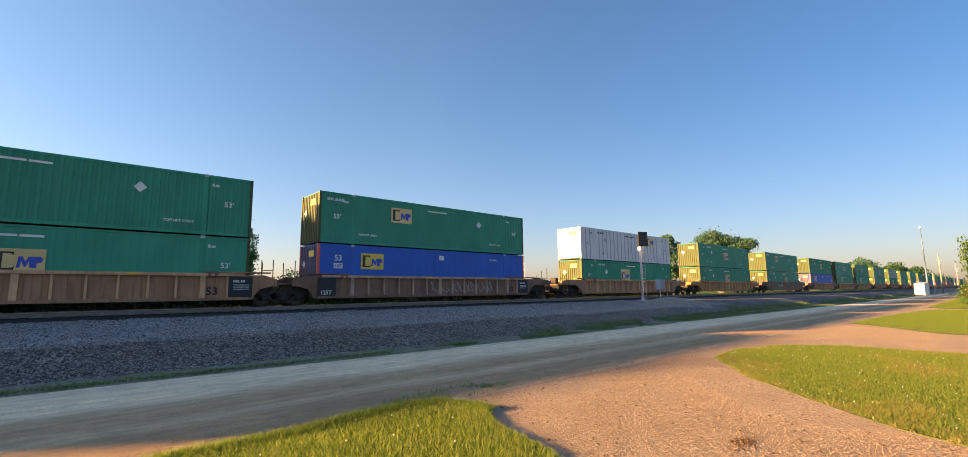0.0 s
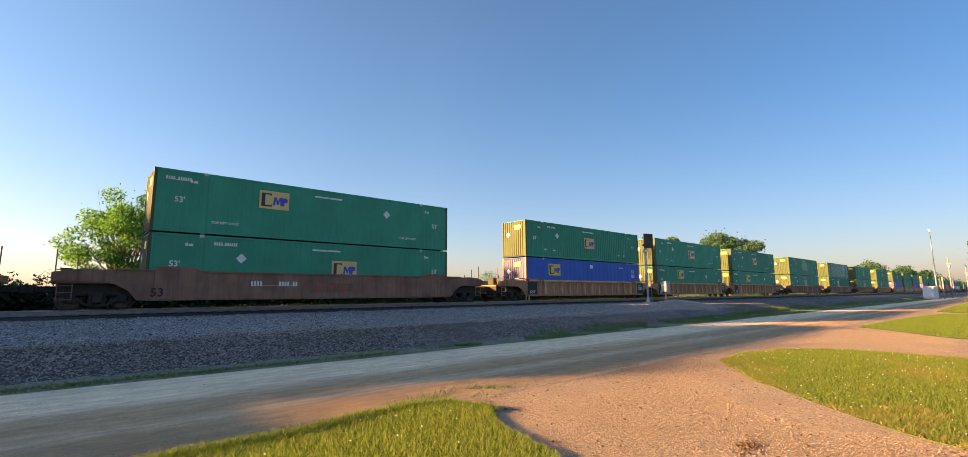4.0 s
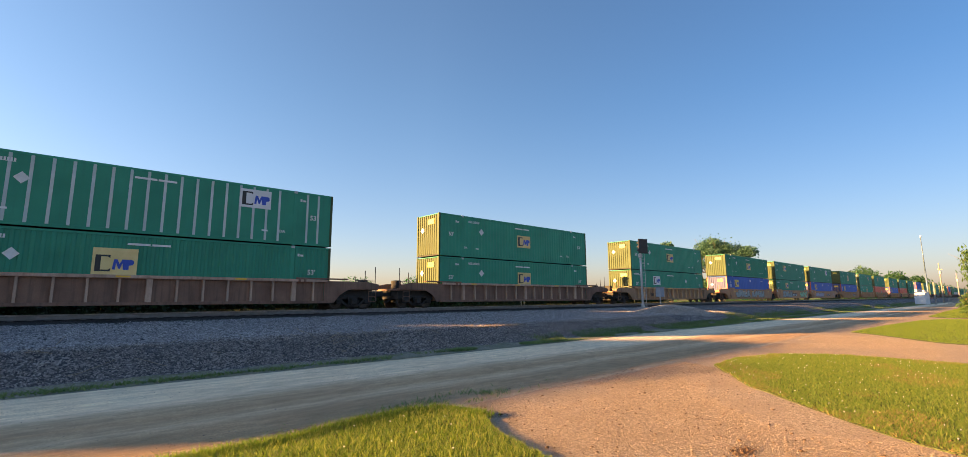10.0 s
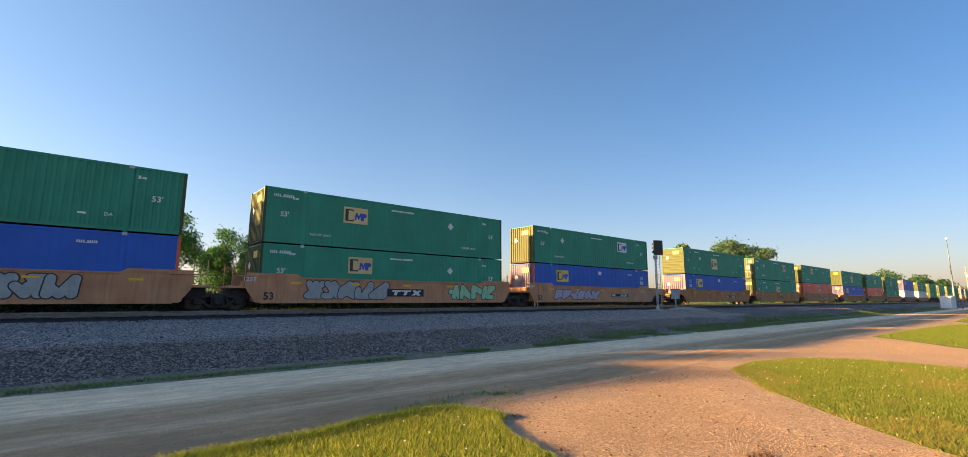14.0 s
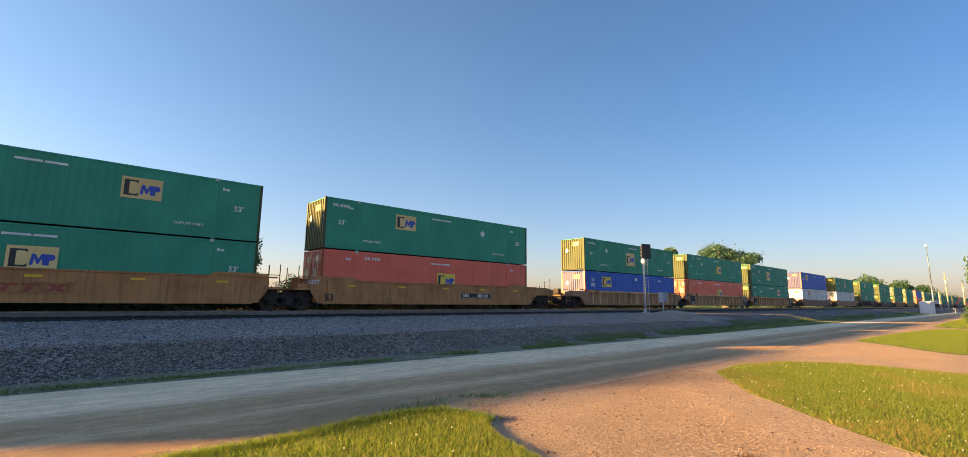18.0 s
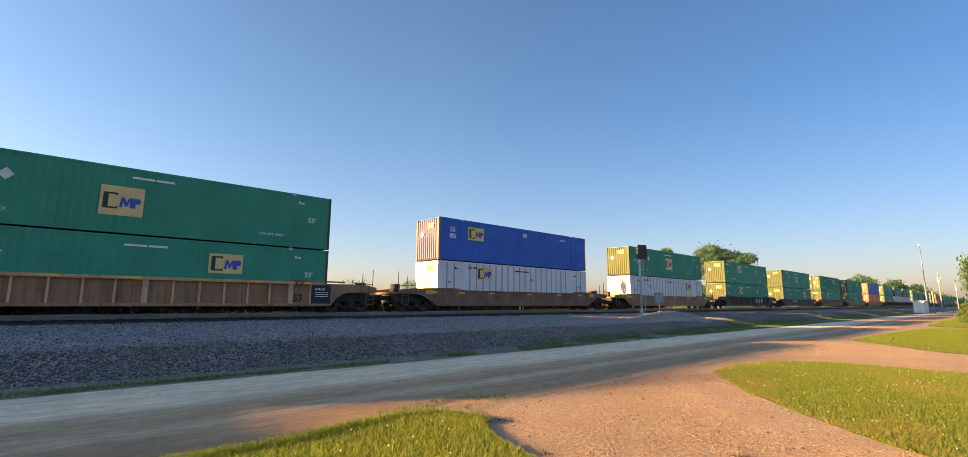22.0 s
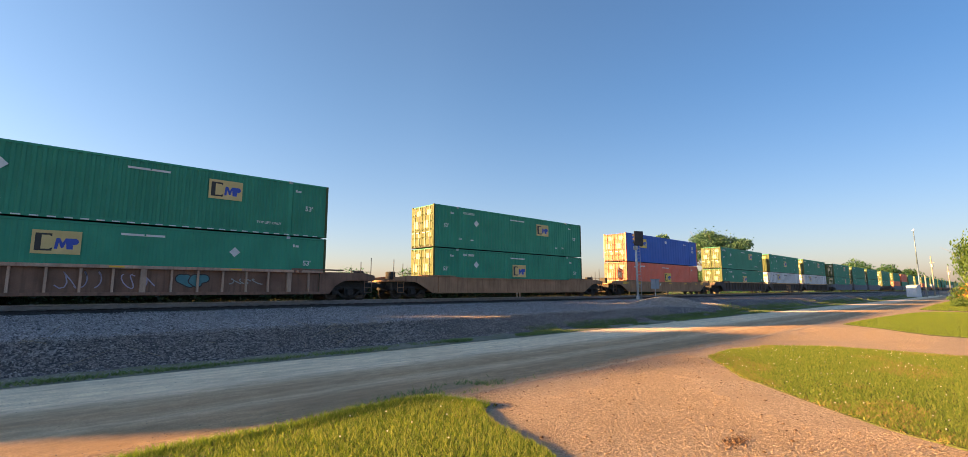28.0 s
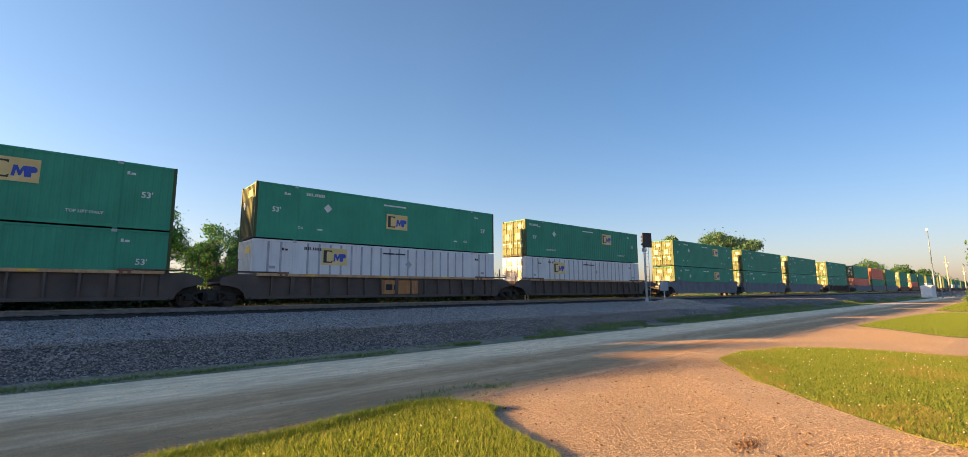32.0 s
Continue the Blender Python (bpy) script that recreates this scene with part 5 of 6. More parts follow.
    if "dark53" in extras:
        part("length_mark", letters("53", 0.5, STENCIL), car, "dark painted length figures", at=pose(0.22, flat_y - 0.004, 0.55))
    if "pale53" in extras:
        part("length_mark", letters("53", 0.42, PAPER), car, "pale painted length figures", at=pose(0.5, flat_y - 0.004, 0.6))
    if "load" in extras:
        part("load_mark", letters("125T", 0.30, MARK), car, "white painted load figures", at=pose(-0.75, -1.44 - 0.075, 1.42))
    if kind == "flat" and paint in ("amber", "tan"):
        for x in (1.5, 4.75, 8.0, 11.2, 14.4):
            part("reflector", kept("flatreflex", lambda: Shape().box(0, 0.5, -0.006, 0, 1.33, 1.43).mesh("reflector", REFLEX)), car, "yellow reflective strip", at=pose(x, flat_y - 0.028, 0))
    if "yellow" in extras:
        for x in ((0.5, 2.6, 4.8, 7.4, 9.8, 12.2, 14.6) if kind == "ribbed" else (-0.7, 1.6, 4.3, 8.2, 11.8, 14.6)):
            part("reflector", kept(("reflex", kind), lambda: Shape().box(0, 0.55, -0.006, 0, 0, 0.075 if kind == "ribbed" else 0.11).mesh("reflector", REFLEX)), car, "yellow reflective strip",
                 at=pose(x, -1.540 if kind == "ribbed" else flat_y - 0.004 - 0.05 * (x > 1.9), 1.52 if kind == "ribbed" else 1.18))
    if kind == "slim" and "yellow" in extras:
        for x in (-1.0, 16.4):
            part("reflector", kept("endreflex", lambda: Shape().box(0, 0.62, -0.006, 0, 1.12, 1.38).mesh("reflector", REFLEX)), car, "broad yellow reflective block", at=pose(x, -1.438, 0))
    if "name" in extras:
        part("name_panel", kept("namep", lambda: Shape().box(0, 2.6, -0.005, 0, 0.80, 1.10).mesh("name_panel", STENCIL)), car, "black panel with pale number bars", at=pose(9.6, flat_y - 0.003, 0))
        part("number_bar", bars("carno", code_bar(9.75, 0.86, 4, 0.2) + code_bar(11.0, 0.86, 7, 0.2), MARK), car, at=pose(0, flat_y - 0.010, 0))
    if "darkbars" in extras:
        part("number_bar", bars("carno3", code_bar(3.4, 0.78, 4, 0.26) + code_bar(4.9, 0.78, 6, 0.26), STENCIL), car, at=pose(0, flat_y - 0.010, 0))
    if "bars" in extras:
        part("number_bar", bars("carno2", code_bar(4.2, 1.02, 4, 0.22) + code_bar(5.5, 1.02, 6, 0.22), MARK), car, at=pose(0, flat_y - 0.010, 0))
    if "mark" in extras:
        dark = paint == "amber"
        panel = part("mark_panel", kept(("markpanel", paint), lambda: Shape().box(0, 2.5, -0.005, 0, 0.74, 1.17).mesh("mark_panel", STENCIL if dark else P)), car, "black panel with pale slanted shapes" if dark else "panel with faded slanted shapes", at=pose(6.95, flat_y - 0.024, 0))
        for k, pts in enumerate(([(0.42, 0.80), (0.62, 0.80), (0.72, 1.01), (0.92, 1.01), (0.96, 1.10), (0.36, 1.10), (0.32, 1.01), (0.52, 1.01)],
                                 [(1.07, 0.80), (1.27, 0.80), (1.37, 1.01), (1.57, 1.01), (1.61, 1.10), (1.01, 1.10), (0.97, 1.01), (1.17, 1.01)],
                                 [(1.62, 0.80), (1.86, 0.80), (1.96, 0.88), (2.02, 0.80), (2.28, 0.80), (2.12, 0.95), (2.36, 1.10), (2.12, 1.10), (2.02, 1.02), (1.94, 1.10), (1.68, 1.10), (1.86, 0.95)])):
            part("maker_mark", kept(("mark", k, dark), lambda: Shape().prism(pts[::-1], -0.004, 0).mesh("maker_mark", MARK if dark else RED_END)), panel, "pale slanted mark" if dark else "faded red slanted mark", at=pose(0, -0.006, 0))
    if "bigmark" in extras:
        part("maker_mark", bars("tm", [(10.0, 10.7, 1.16, 1.30), (10.25, 10.45, 0.74, 1.16), (11.0, 11.2, 0.74, 1.3), (11.3, 11.5, 0.9, 1.3), (11.6, 11.8, 0.74, 1.3), (12.2, 12.4, 0.74, 1.3), (12.4, 12.9, 1.14, 1.3)], LOGO_WHITE), car, "large pale maker's mark", at=pose(0, flat_y - 0.055, 0))
    if "sign" in extras:
        part("yellow_panel", kept("ysign", lambda: Shape().box(7.1, 9.6, -0.006, 0, 0.56, 1.36).mesh("yellow_panel", TAN)), car, "ochre sign panel", at=pose(0, flat_y - 0.085, 0))
        part("maker_mark", bars("ysg", [(7.35, 7.8, 1.02, 1.12), (7.52, 7.62, 0.78, 1.02), (7.9, 8.2, 0.8, 1.1)], STENCIL), car, at=pose(0, flat_y - 0.094, 0))
    for key, (x0, x1, z0, z1, mat) in extras.get("tags", {}).items():
        (scribble if key.startswith("s_") else spray)(car, (kind, key), x0, x1, z0, z1, mat, hash_of(key)).matrix_basis = pose(0, flat_y - 0.002, 0)
    return car


def hash_of(text):
    return sum(ord(c) * (i + 7) for i, c in enumerate(text))


def hose(flip):
    s = Shape()
    pts = [(-2.85, -0.35, 0.8), (-3.0, -0.38, 0.55), (-3.15, -0.36, 0.40), (-3.3, -0.3, 0.36)]
    for a, b in zip(pts, pts[1:]):
        s.rod((flip(a[0]), a[1], a[2]), (flip(b[0]), b[1], b[2]), 0.03, 6)
    return s


def ladder(flip):
    s = Shape()
    for x in (-2.75, -2.3):
        s.rod((flip(x), -1.44, 0.42), (flip(x), -1.44, 1.2), 0.02, 5)
    for z in (0.44, 0.72, 1.0):
        s.rod((flip(-2.75), -1.44, z), (flip(-2.3), -1.44, z), 0.018, 5)
    return s


def handrail(flip):
    s = Shape()
    for x, z in ((-2.85, 2.45), (-2.2, 2.2), (-1.6, 1.85)):
        s.rod((flip(x), -1.15, 1.2), (flip(x), -1.15, z), 0.022, 6)
    s.rod((flip(-2.85), -1.15, 1.62), (flip(-1.6), -1.15, 1.62), 0.02, 6)
    return s


def brake_wheel():
    s = Shape()
    s.rod((0, 0, 1.2), (0, 0, 1.95), 0.05, 8)
    n = 14
    for i in range(n):
        a, b = 6.2832 * i / n, 6.2832 * (i + 1) / n
        s.rod((math.cos(a) * 0.28, -0.1, 2.05 + math.sin(a) * 0.28), (math.cos(b) * 0.28, -0.1, 2.05 + math.sin(b) * 0.28), 0.022, 5)
    for i in range(4):
        a = 1.5708 * i
        s.rod((0, -0.1, 2.05), (math.cos(a) * 0.28, -0.1, 2.05 + math.sin(a) * 0.28), 0.015, 5)
    return s


SPEED = 19.54
ROWS = []     # things of the train and where each stands at the start


def E(words="", **tags):
    d = {w: True for w in words.split()}
    if tags:
        d["tags"] = tags
    return d


# start of container, upper box, lower box (colour, end, emblem at, its height, panel, lift words), car sides, paint, extras
gr = lambda end="ribs", logo=7.4, z=1.52, panel="tan", lift=False, patch=False: ("greenr", end, logo, z, panel, lift, patch)
g = lambda end="ribs", logo=7.4, z=1.52, panel="tan", lift=False, patch=False: ("green", end, logo, z, panel, lift, patch)
bl = lambda end="ribs", logo=2.55, z=2.0: ("blue", end, logo, z, "yellow", False, False)
og = lambda end="door", logo=7.7, z=1.45: ("orange", end, logo, z, "yellow", False, False)
wh = lambda end="ribs", logo=3.4, z=2.15, panel="tan": ("white", end, logo, z, panel, False, False)
sr = lambda end="ribs", logo=11.4, z=2.2: ("striped", end, logo, z, "white", False, False)
TRAIN = [
    (-75.9, g(), g(), "ribbed", "dun", E("black")),
    (-52.5, g(), bl(), "ribbed", "rust", E("black")),
    (-29.0, g(), g(), "ribbed", "dun", E("black")),
    (-9.43, gr(lift=True, logo=4.5, z=1.98), g(), "ribbed", "dun", E("black")),
    (10.12, g(lift=True, logo=4.5, z=1.98), bl(), "ribbed", "rust", E("black", s_a=(7.4, 12.6, 0.6, 1.35, TAG_PALE))),
    (33.62, wh(logo=11.3, z=2.2), gr(logo=6.2, z=1.55, panel="tall"), "ribbed", "dun", E("")),
    (57.1, g(), g(z=1.6), "ribbed", "tan", E("wheel")),
    (80.5, g(logo=4.4, z=2.0, lift=True), g(logo=8.3, z=1.5), "flat", "rust", E("dark53 bars mark")),
    (104.15, gr(), bl(logo=2.6), "ribbed", "dun", E("black")),
    (123.67, g(), g(logo=4.5, z=2.08, lift=True, panel="yellow"), "ribbed", "dun", E("black")),
    (143.2, g(), g(logo=4.5, z=2.0, lift=True, panel="yellow"), "ribbed", "dun", E("black")),
    (166.5, g(logo=None, patch=True), g(z=1.6), "ribbed", "rust", E("yellow")),
    (190.1, sr(), gr(logo=6.1, z=1.65, panel="tall"), "ribbed", "rust", E("")),
    (213.6, g(), g(z=1.6), "ribbed", "rust", E("")),
    (237.1, g(), g(logo=4.2, z=1.9, lift=True, panel="white"), "ribbed", "dun", E("darkbars")),
    (260.5, gr(), bl(), "flat", "amber", E("dark53 bars", b=(2.2, 7.3, 0.48, 1.62, TAG_PALE), c=(8.2, 12.8, 0.48, 1.60, TAG_PALE))),
    (280.0, g(logo=4.2, z=1.9, lift=True), g(logo=4.6, z=2.0, lift=True), "flat", "amber", E("dark53 mark load", d=(2.3, 6.9, 0.5, 1.64, TAG_PALE), f=(11.4, 15.2, 0.48, 1.62, TAG_MINT))),
    (299.45, g(logo=11.1, z=2.0, lift=True, panel="white"), bl(logo=2.6), "flat", "amber", E("dark53 load name", h=(2.2, 7.8, 0.55, 1.42, TAG_LILAC), s_h=(12.6, 15.9, 0.55, 1.5, TAG_PALE))),
    (323.0, g(end="flat_ribs", logo=6.6, z=1.4, panel="tall"), bl(), "flat", "tan", E("name")),
    (342.5, g(end="door", logo=10.5, z=1.92, lift=True), g(z=1.6), "flat", "tan", E("dark53 mark load")),
    (361.9, g(logo=4.5, z=2.0, lift=True), og(), "flat", "tan", E("dark53 name load")),
    (385.4, g(logo=6.7, z=1.4, lift=True, panel="tall"), bl(), "ribbed", "dun", E("yellow")),
    (404.95, g(logo=7.8, z=1.4, panel="yellow"), og(logo=7.7, z=1.4), "ribbed", "dun", E("yellow black")),
    (424.5, g(logo=6.2, z=1.4, lift=True, panel="tall"), g(logo=10.4, z=1.9, lift=True), "ribbed", "dun", E("yellow black")),
    (448.1, bl(), wh(), "slim", "rust", E("yellow")),
    (471.5, g(panel="tall"), wh(logo=11.8, z=2.1), "slim", "dun", E("yellow")),
    (494.9, g(logo=4.5, z=2.0, lift=True), g(logo=4.5, z=2.0, lift=True), "ribbed", "soot", E("pale53 bigmark")),
    (518.4, g(logo=7.3), g(logo=11.3, z=1.9), "slim", "soot", E("bars wheel")),
    (541.8, gr(end="door", logo=10.3, z=2.0, lift=True, panel="dashed"), g(logo=4.5, z=2.0, lift=True), "ribbed", "rust", E("", t=(9.4, 10.4, 0.7, 1.3, TAG_TEAL), s_u=(5.4, 6.6, 0.6, 1.4, TAG_LILAC), s_v=(7.4, 8.4, 0.6, 1.3, TAG_LILAC), s_w=(11.4, 12.6, 0.85, 1.15, TAG_PALE))),
    (565.2, gr(end="door", logo=10.2, z=2.0), gr(end="door", z=1.55), "slim", "dun", E("")),
    (588.8, bl(end="door", logo=2.6), og(), "slim", "dun", E("bars yellow")),
    (612.4, g(end="door", logo=10.2, z=2.0, lift=True), g(end="door", z=1.6), "ribbed", "soot", E("tan_top")),
    (631.9, g(), wh(logo=3.5), "ribbed", "soot", E("tan_top sign")),
    (651.4, g(end="door", logo=10.1, z=2.0, lift=True), wh(end="door", logo=3.2, z=2.1), "ribbed", "soot", E("tan_top")),
    (674.9, g(end="door", logo=10.2, z=2.0), g(end="door", logo=10.2, z=2.0), "flat", "grey", E("")),
    (694.4, g(end="door", logo=None), g(end="door", logo=None), "flat", "grey", E("")),
    (713.9, g(end="door", logo=None), g(end="door", logo=None), "flat", "grey", E("")),
    (737.4, g(end="door", logo=None), g(end="door", logo=None), "ribbed", "soot", E("")),
    (760.5, g(end="door", logo=None), og(), "flat", "grey", E("")),
    (780.0, og(end="ribs", logo=None), g(logo=None), "flat", "grey", E("")),
    (799.5, g(logo=None), g(logo=None), "flat", "grey", E("")),
    (823.0, g(end="door", logo=None), g(logo=None), "ribbed", "rust", E("")),
    (846.5, g(end="door", logo=None), og(), "flat", "rust", E("")),
    (866.0, g(end="door", logo=None), g(logo=None), "flat", "rust", E("")),
]
x = 889.5
while x < 1260:
    TRAIN.append((x, g(logo=None), g(logo=None) if random.random() < 0.7 else wh(logo=None), "ribbed", random.choice(["rust", "tan", "soot"]), E("")))
    x += random.choice([19.55, 23.5])

for i, (x, up, low, kind, paint, extras) in enumerate(TRAIN):
    before = x - TRAIN[i - 1][0] if i else 23.5
    after = TRAIN[i + 1][0] - x if i + 1 < len(TRAIN) else 23.5
    full = -20 < x < 745
    car = well_car(pose(x, TRACK_Y, RAIL_Z), kind, paint, before > 21.5, after > 21.5, extras, full)
    b1 = container(pose(x, TRACK_Y, RAIL_Z + 0.452), *low[:6], "seated in a well car", full, low[6])
    b2 = container(pose(x, TRACK_Y, RAIL_Z + 0.452 + TALL + 0.02), *up[:6], "stacked on another", full, up[6])
    ROWS += [(car, x, RAIL_Z), (b1, x, RAIL_Z + 0.452), (b2, x, RAIL_Z + 0.452 + TALL + 0.02)]

# ---------------------------------------------------------------- signal and lineside


def lineside_signal():
    x, y = MAST
    z = bank(x, y) - 0.05
    s = thing("railway_signal", pose(x, y, z), "tall grey signal mast with black hooded head and ladder", "railway signal")
    part("foundation", Shape().slab(-0.35, 0.35, -0.35, 0.35, -0.3, 0.16, 0.02).mesh("foundation", CONCRETE), s, "concrete foundation")
    part("base_flange", Shape().lathe([(0.16, 0.16), (0.34, 0.15), (0.46, 0.09)], 12, "z").mesh("base_flange", STEEL), s)
    part("mast", Shape().rod((0, 0, 0.3), (0, 0, 5.55), 0.085, 12, 0.075).mesh("mast", MAST_PAINT, True), s)
    part("cap", Shape().lathe([(5.55, 0.08), (5.62, 0.075), (5.67, 0.02)], 12, "z").mesh("cap", STEEL), s)
    # the head faces along the track towards the train's head
    back = Shape().slab(-0.42, -0.36, -0.50, 0.44, 4.62, 5.86, 0.028)
    turn = pose(0, 0, 0, 0, 0, 68)
    part("backboard", back.mesh("backboard", SIGNAL_BLACK), s, "black backboard", at=turn)
    part("lamp_case", Shape().slab(-0.36, -0.02, -0.24, 0.20, 4.70, 5.78, 0.03).mesh("lamp_case", SIGNAL_BLACK), s, "black lamp housing", at=turn)
    for zz in (4.92, 5.24, 5.56):
        n, v = 12, []
        hood = Shape()
        for i in range(n + 1):
            a = -0.5 + (3.1416 + 1.0) * i / n
            for xx in (-0.02, 0.26):
                v.append((xx, -0.03 + math.cos(a) * 0.13, zz + math.sin(a) * 0.13))
        hood.add(v, [(2 * i, 2 * i + 1, 2 * i + 3, 2 * i + 2) for i in range(n)])
        part("hood", hood.mesh("hood", SIGNAL_BLACK, True), s, at=turn)
    part("bracket", Shape().slab(-0.12, 0.12, -0.16, 0.16, 4.30, 4.62, 0.02).rod((-0.2, 0, 4.5), (0, 0, 4.5), 0.05, 8).mesh("bracket", STEEL), s, "grey junction bracket")
    lad = part("ladder", Shape().rod((0.42, -0.14, 0.1), (0.42, -0.14, 4.7), 0.02, 6).rod((0.42, 0.14, 0.1), (0.42, 0.14, 4.7), 0.02, 6).mesh("ladder", STEEL), s, "slim steel ladder")
    rung = Shape().rod((0.42, -0.14, 0), (0.42, 0.14, 0), 0.013, 5).mesh("rung", STEEL)
    for i in range(16):
        part("rung", rung, lad, at=pose(0, 0, 0.25 + i * 0.28))
    for zz in (1.2, 3.0, 4.4):
        part("ladder_stay", Shape().rod((0.05, 0, zz), (0.42, 0, zz), 0.015, 5).mesh("ladder_stay", STEEL), lad)


def far_signal():
    s = thing("railway_signal", pose(32.5, 31.0, bank(32.5, 31.0) - 0.05), "slim grey mast with a black signal head on a side bracket", "railway signal")
    part("foundation", Shape().slab(-0.3, 0.3, -0.3, 0.3, -0.5, 0.14, 0.02).mesh("foundation", CONCRETE), s, "concrete foundation")
    z0 = 5.35 - bank(32.5, 31.0)
    part("mast", Shape().rod((0, 0, 0), (0, 0, z0), 0.07, 10, 0.06).mesh("mast", STEEL, True), s)
    part("bracket", Shape().rod((0, 0, z0 - 1.0), (-0.40, 0.40, z0 - 1.0), 0.06, 8).rod((-0.40, 0.40, z0 - 1.05), (-0.48, 0.46, z0 - 0.5), 0.05, 8).mesh("bracket", STEEL), s, "grey side bracket")
    turn = pose(-0.48, 0.46, z0 + 0.08, 0, 0, 78)
    part("backboard", Shape().slab(-0.05, 0.0, -0.38, 0.38, -0.56, 0.56, 0.10).mesh("backboard", SIGNAL_BLACK), s, "black backboard", at=turn)
    part("lamp_case", Shape().slab(0.0, 0.25, -0.2, 0.2, -0.42, 0.42, 0.03).mesh("lamp_case", SIGNAL_BLACK), s, "black lamp housing", at=turn)
    for zz in (-0.3, 0.02, 0.34):
        n, v = 10, []
        for i in range(n + 1):
            a = -0.5 + 4.14 * i / n
            v += [(-0.05, math.cos(a) * 0.12, zz + math.sin(a) * 0.12), (-0.28, math.cos(a) * 0.12, zz + math.sin(a) * 0.12)]
        part("hood", Shape().add(v, [(2 * i, 2 * i + 1, 2 * i + 3, 2 * i + 2) for i in range(n)]).mesh("hood", SIGNAL_BLACK, True), s, at=turn)
    lad = part("ladder", Shape().rod((0.22, -0.2, 0), (0.22, -0.2, z0 - 0.6), 0.02, 6).rod((0.36, 0.02, 0), (0.36, 0.02, z0 - 0.75), 0.02, 6).mesh("ladder", STEEL), s, "slim steel ladder")
    rung = Shape().rod((0.22, -0.2, 0), (0.36, 0.02, 0), 0.012, 5).mesh("rung", STEEL)
    for i in range(14):
        part("rung", rung, lad, at=pose(0, 0, 0.25 + i * 0.27))
    for zz in (z0 - 0.9, z0 - 2.2):
        part("ladder_stay", Shape().rod((0, 0, zz), (0.29, -0.09, zz), 0.018, 5).mesh("ladder_stay", STEEL), lad)


def relay_box():
    d = 40.6
    x, y = math.sin(radians(62.3)) * d, math.cos(radians(62.3)) * d
    z = bank(x, y) - 0.05
    s = thing("relay_box", pose(x, y, z), "small grey metal relay box on a post", "equipment box")
    part("post", Shape().rod((0, 0, -0.2), (0, 0, 1.1), 0.05, 8).mesh("post", STEEL), s)
    part("case", Shape().slab(-0.28, 0.28, -0.22, 0.22, 1.0, 1.75, 0.02).mesh("case", BOX_GREY), s)
    part("case_door", Shape().slab(-0.24, 0.24, -0.245, -0.225, 1.05, 1.68, 0.008).mesh("case_door", BOX_GREY), s)
    part("case_hood", Shape().slab(-0.32, 0.32, -0.28, 0.26, 1.75, 1.80, 0.012).mesh("case_hood", BOX_GREY), s)


def equipment_hut():
    x, y = 124.4, 11.6
    s = thing("equipment_hut", pose(x, y, 0.0, 0, 0, -20), "pale grey metal railway equipment hut", "hut")
    part("plinth", Shape().slab(-0.85, 0.85, -0.95, 0.95, -0.1, 0.15, 0.02).mesh("plinth", CONCRETE), s)
    part("hut_body", Shape().slab(-0.75, 0.75, -0.85, 0.85, 0.15, 2.25, 0.02).mesh("hut_body", HUT_PAINT), s)
    part("roof", Shape().prism([(-0.85, 2.22), (0.85, 2.22), (0.0, 2.45)], -0.95, 0.95).mesh("roof", HUT_PAINT), s)
    part("door", Shape().slab(-0.78, -0.75, -0.45, 0.45, 0.2, 2.1, 0.01).mesh("door", HUT_PAINT), s)
    part("door_handle", Shape().slab(-0.81, -0.78, 0.28, 0.34, 1.0, 1.2, 0.005).mesh("door_handle", STEEL), s)


def antenna_mast():
    s = thing("antenna_mast", pose(126.5, 10.8, 0), "tall thin grey radio mast beside the hut", "mast")
    part("lower_tube", Shape().rod((0, 0, 0), (0, 0, 6.5), 0.16, 10, 0.14).mesh("lower_tube", POLE_STEEL, True), s)
    part("upper_tube", Shape().rod((0, 0, 6.5), (0, 0, 13.3), 0.11, 10, 0.07).mesh("upper_tube", POLE_STEEL, True), s)
    part("tip_fitting", Shape().slab(-0.16, 0.16, -0.16, 0.16, 13.2, 13.6, 0.04).mesh("tip_fitting", LOGO_WHITE), s, "white fitting on the tip")
    part("stub_post", Shape().rod((0.0, -0.9, 0), (0.0, -0.9, 4.3), 0.12, 8).mesh("stub_post", POLE_WOOD), s, "dark stub post")


def utility_pole(x, y, h, arm):
    s = thing("utility_pole", pose(x, y, 0), "weathered wooden utility pole with crossarm and transformer", "utility pole")
    part("pole", Shape().rod((0, 0, -0.2), (0, 0, h), 0.16, 10, 0.11).mesh("pole", POLE_WOOD, True), s)
    if arm:
        part("crossarm", Shape().slab(-0.06, 0.06, -0.55, 0.35, h - 1.6, h - 1.48, 0.01).mesh("crossarm", POLE_WOOD), s)
        part("transformer", Shape().lathe([(h - 2.6, 0.10), (h - 2.55, 0.24), (h - 1.9, 0.24), (h - 1.8, 0.1)], 12, "z").moved(-0.36, -0.1, 0).mesh("transformer", STEEL), s, "grey can transformer")
        for y2 in (-0.45, 0.28):
            part("insulator", Shape().lathe([(0, 0.04), (0.06, 0.06), (0.14, 0.03)], 8, "z").moved(0, y2, h - 1.48).mesh("insulator", STEEL), s)


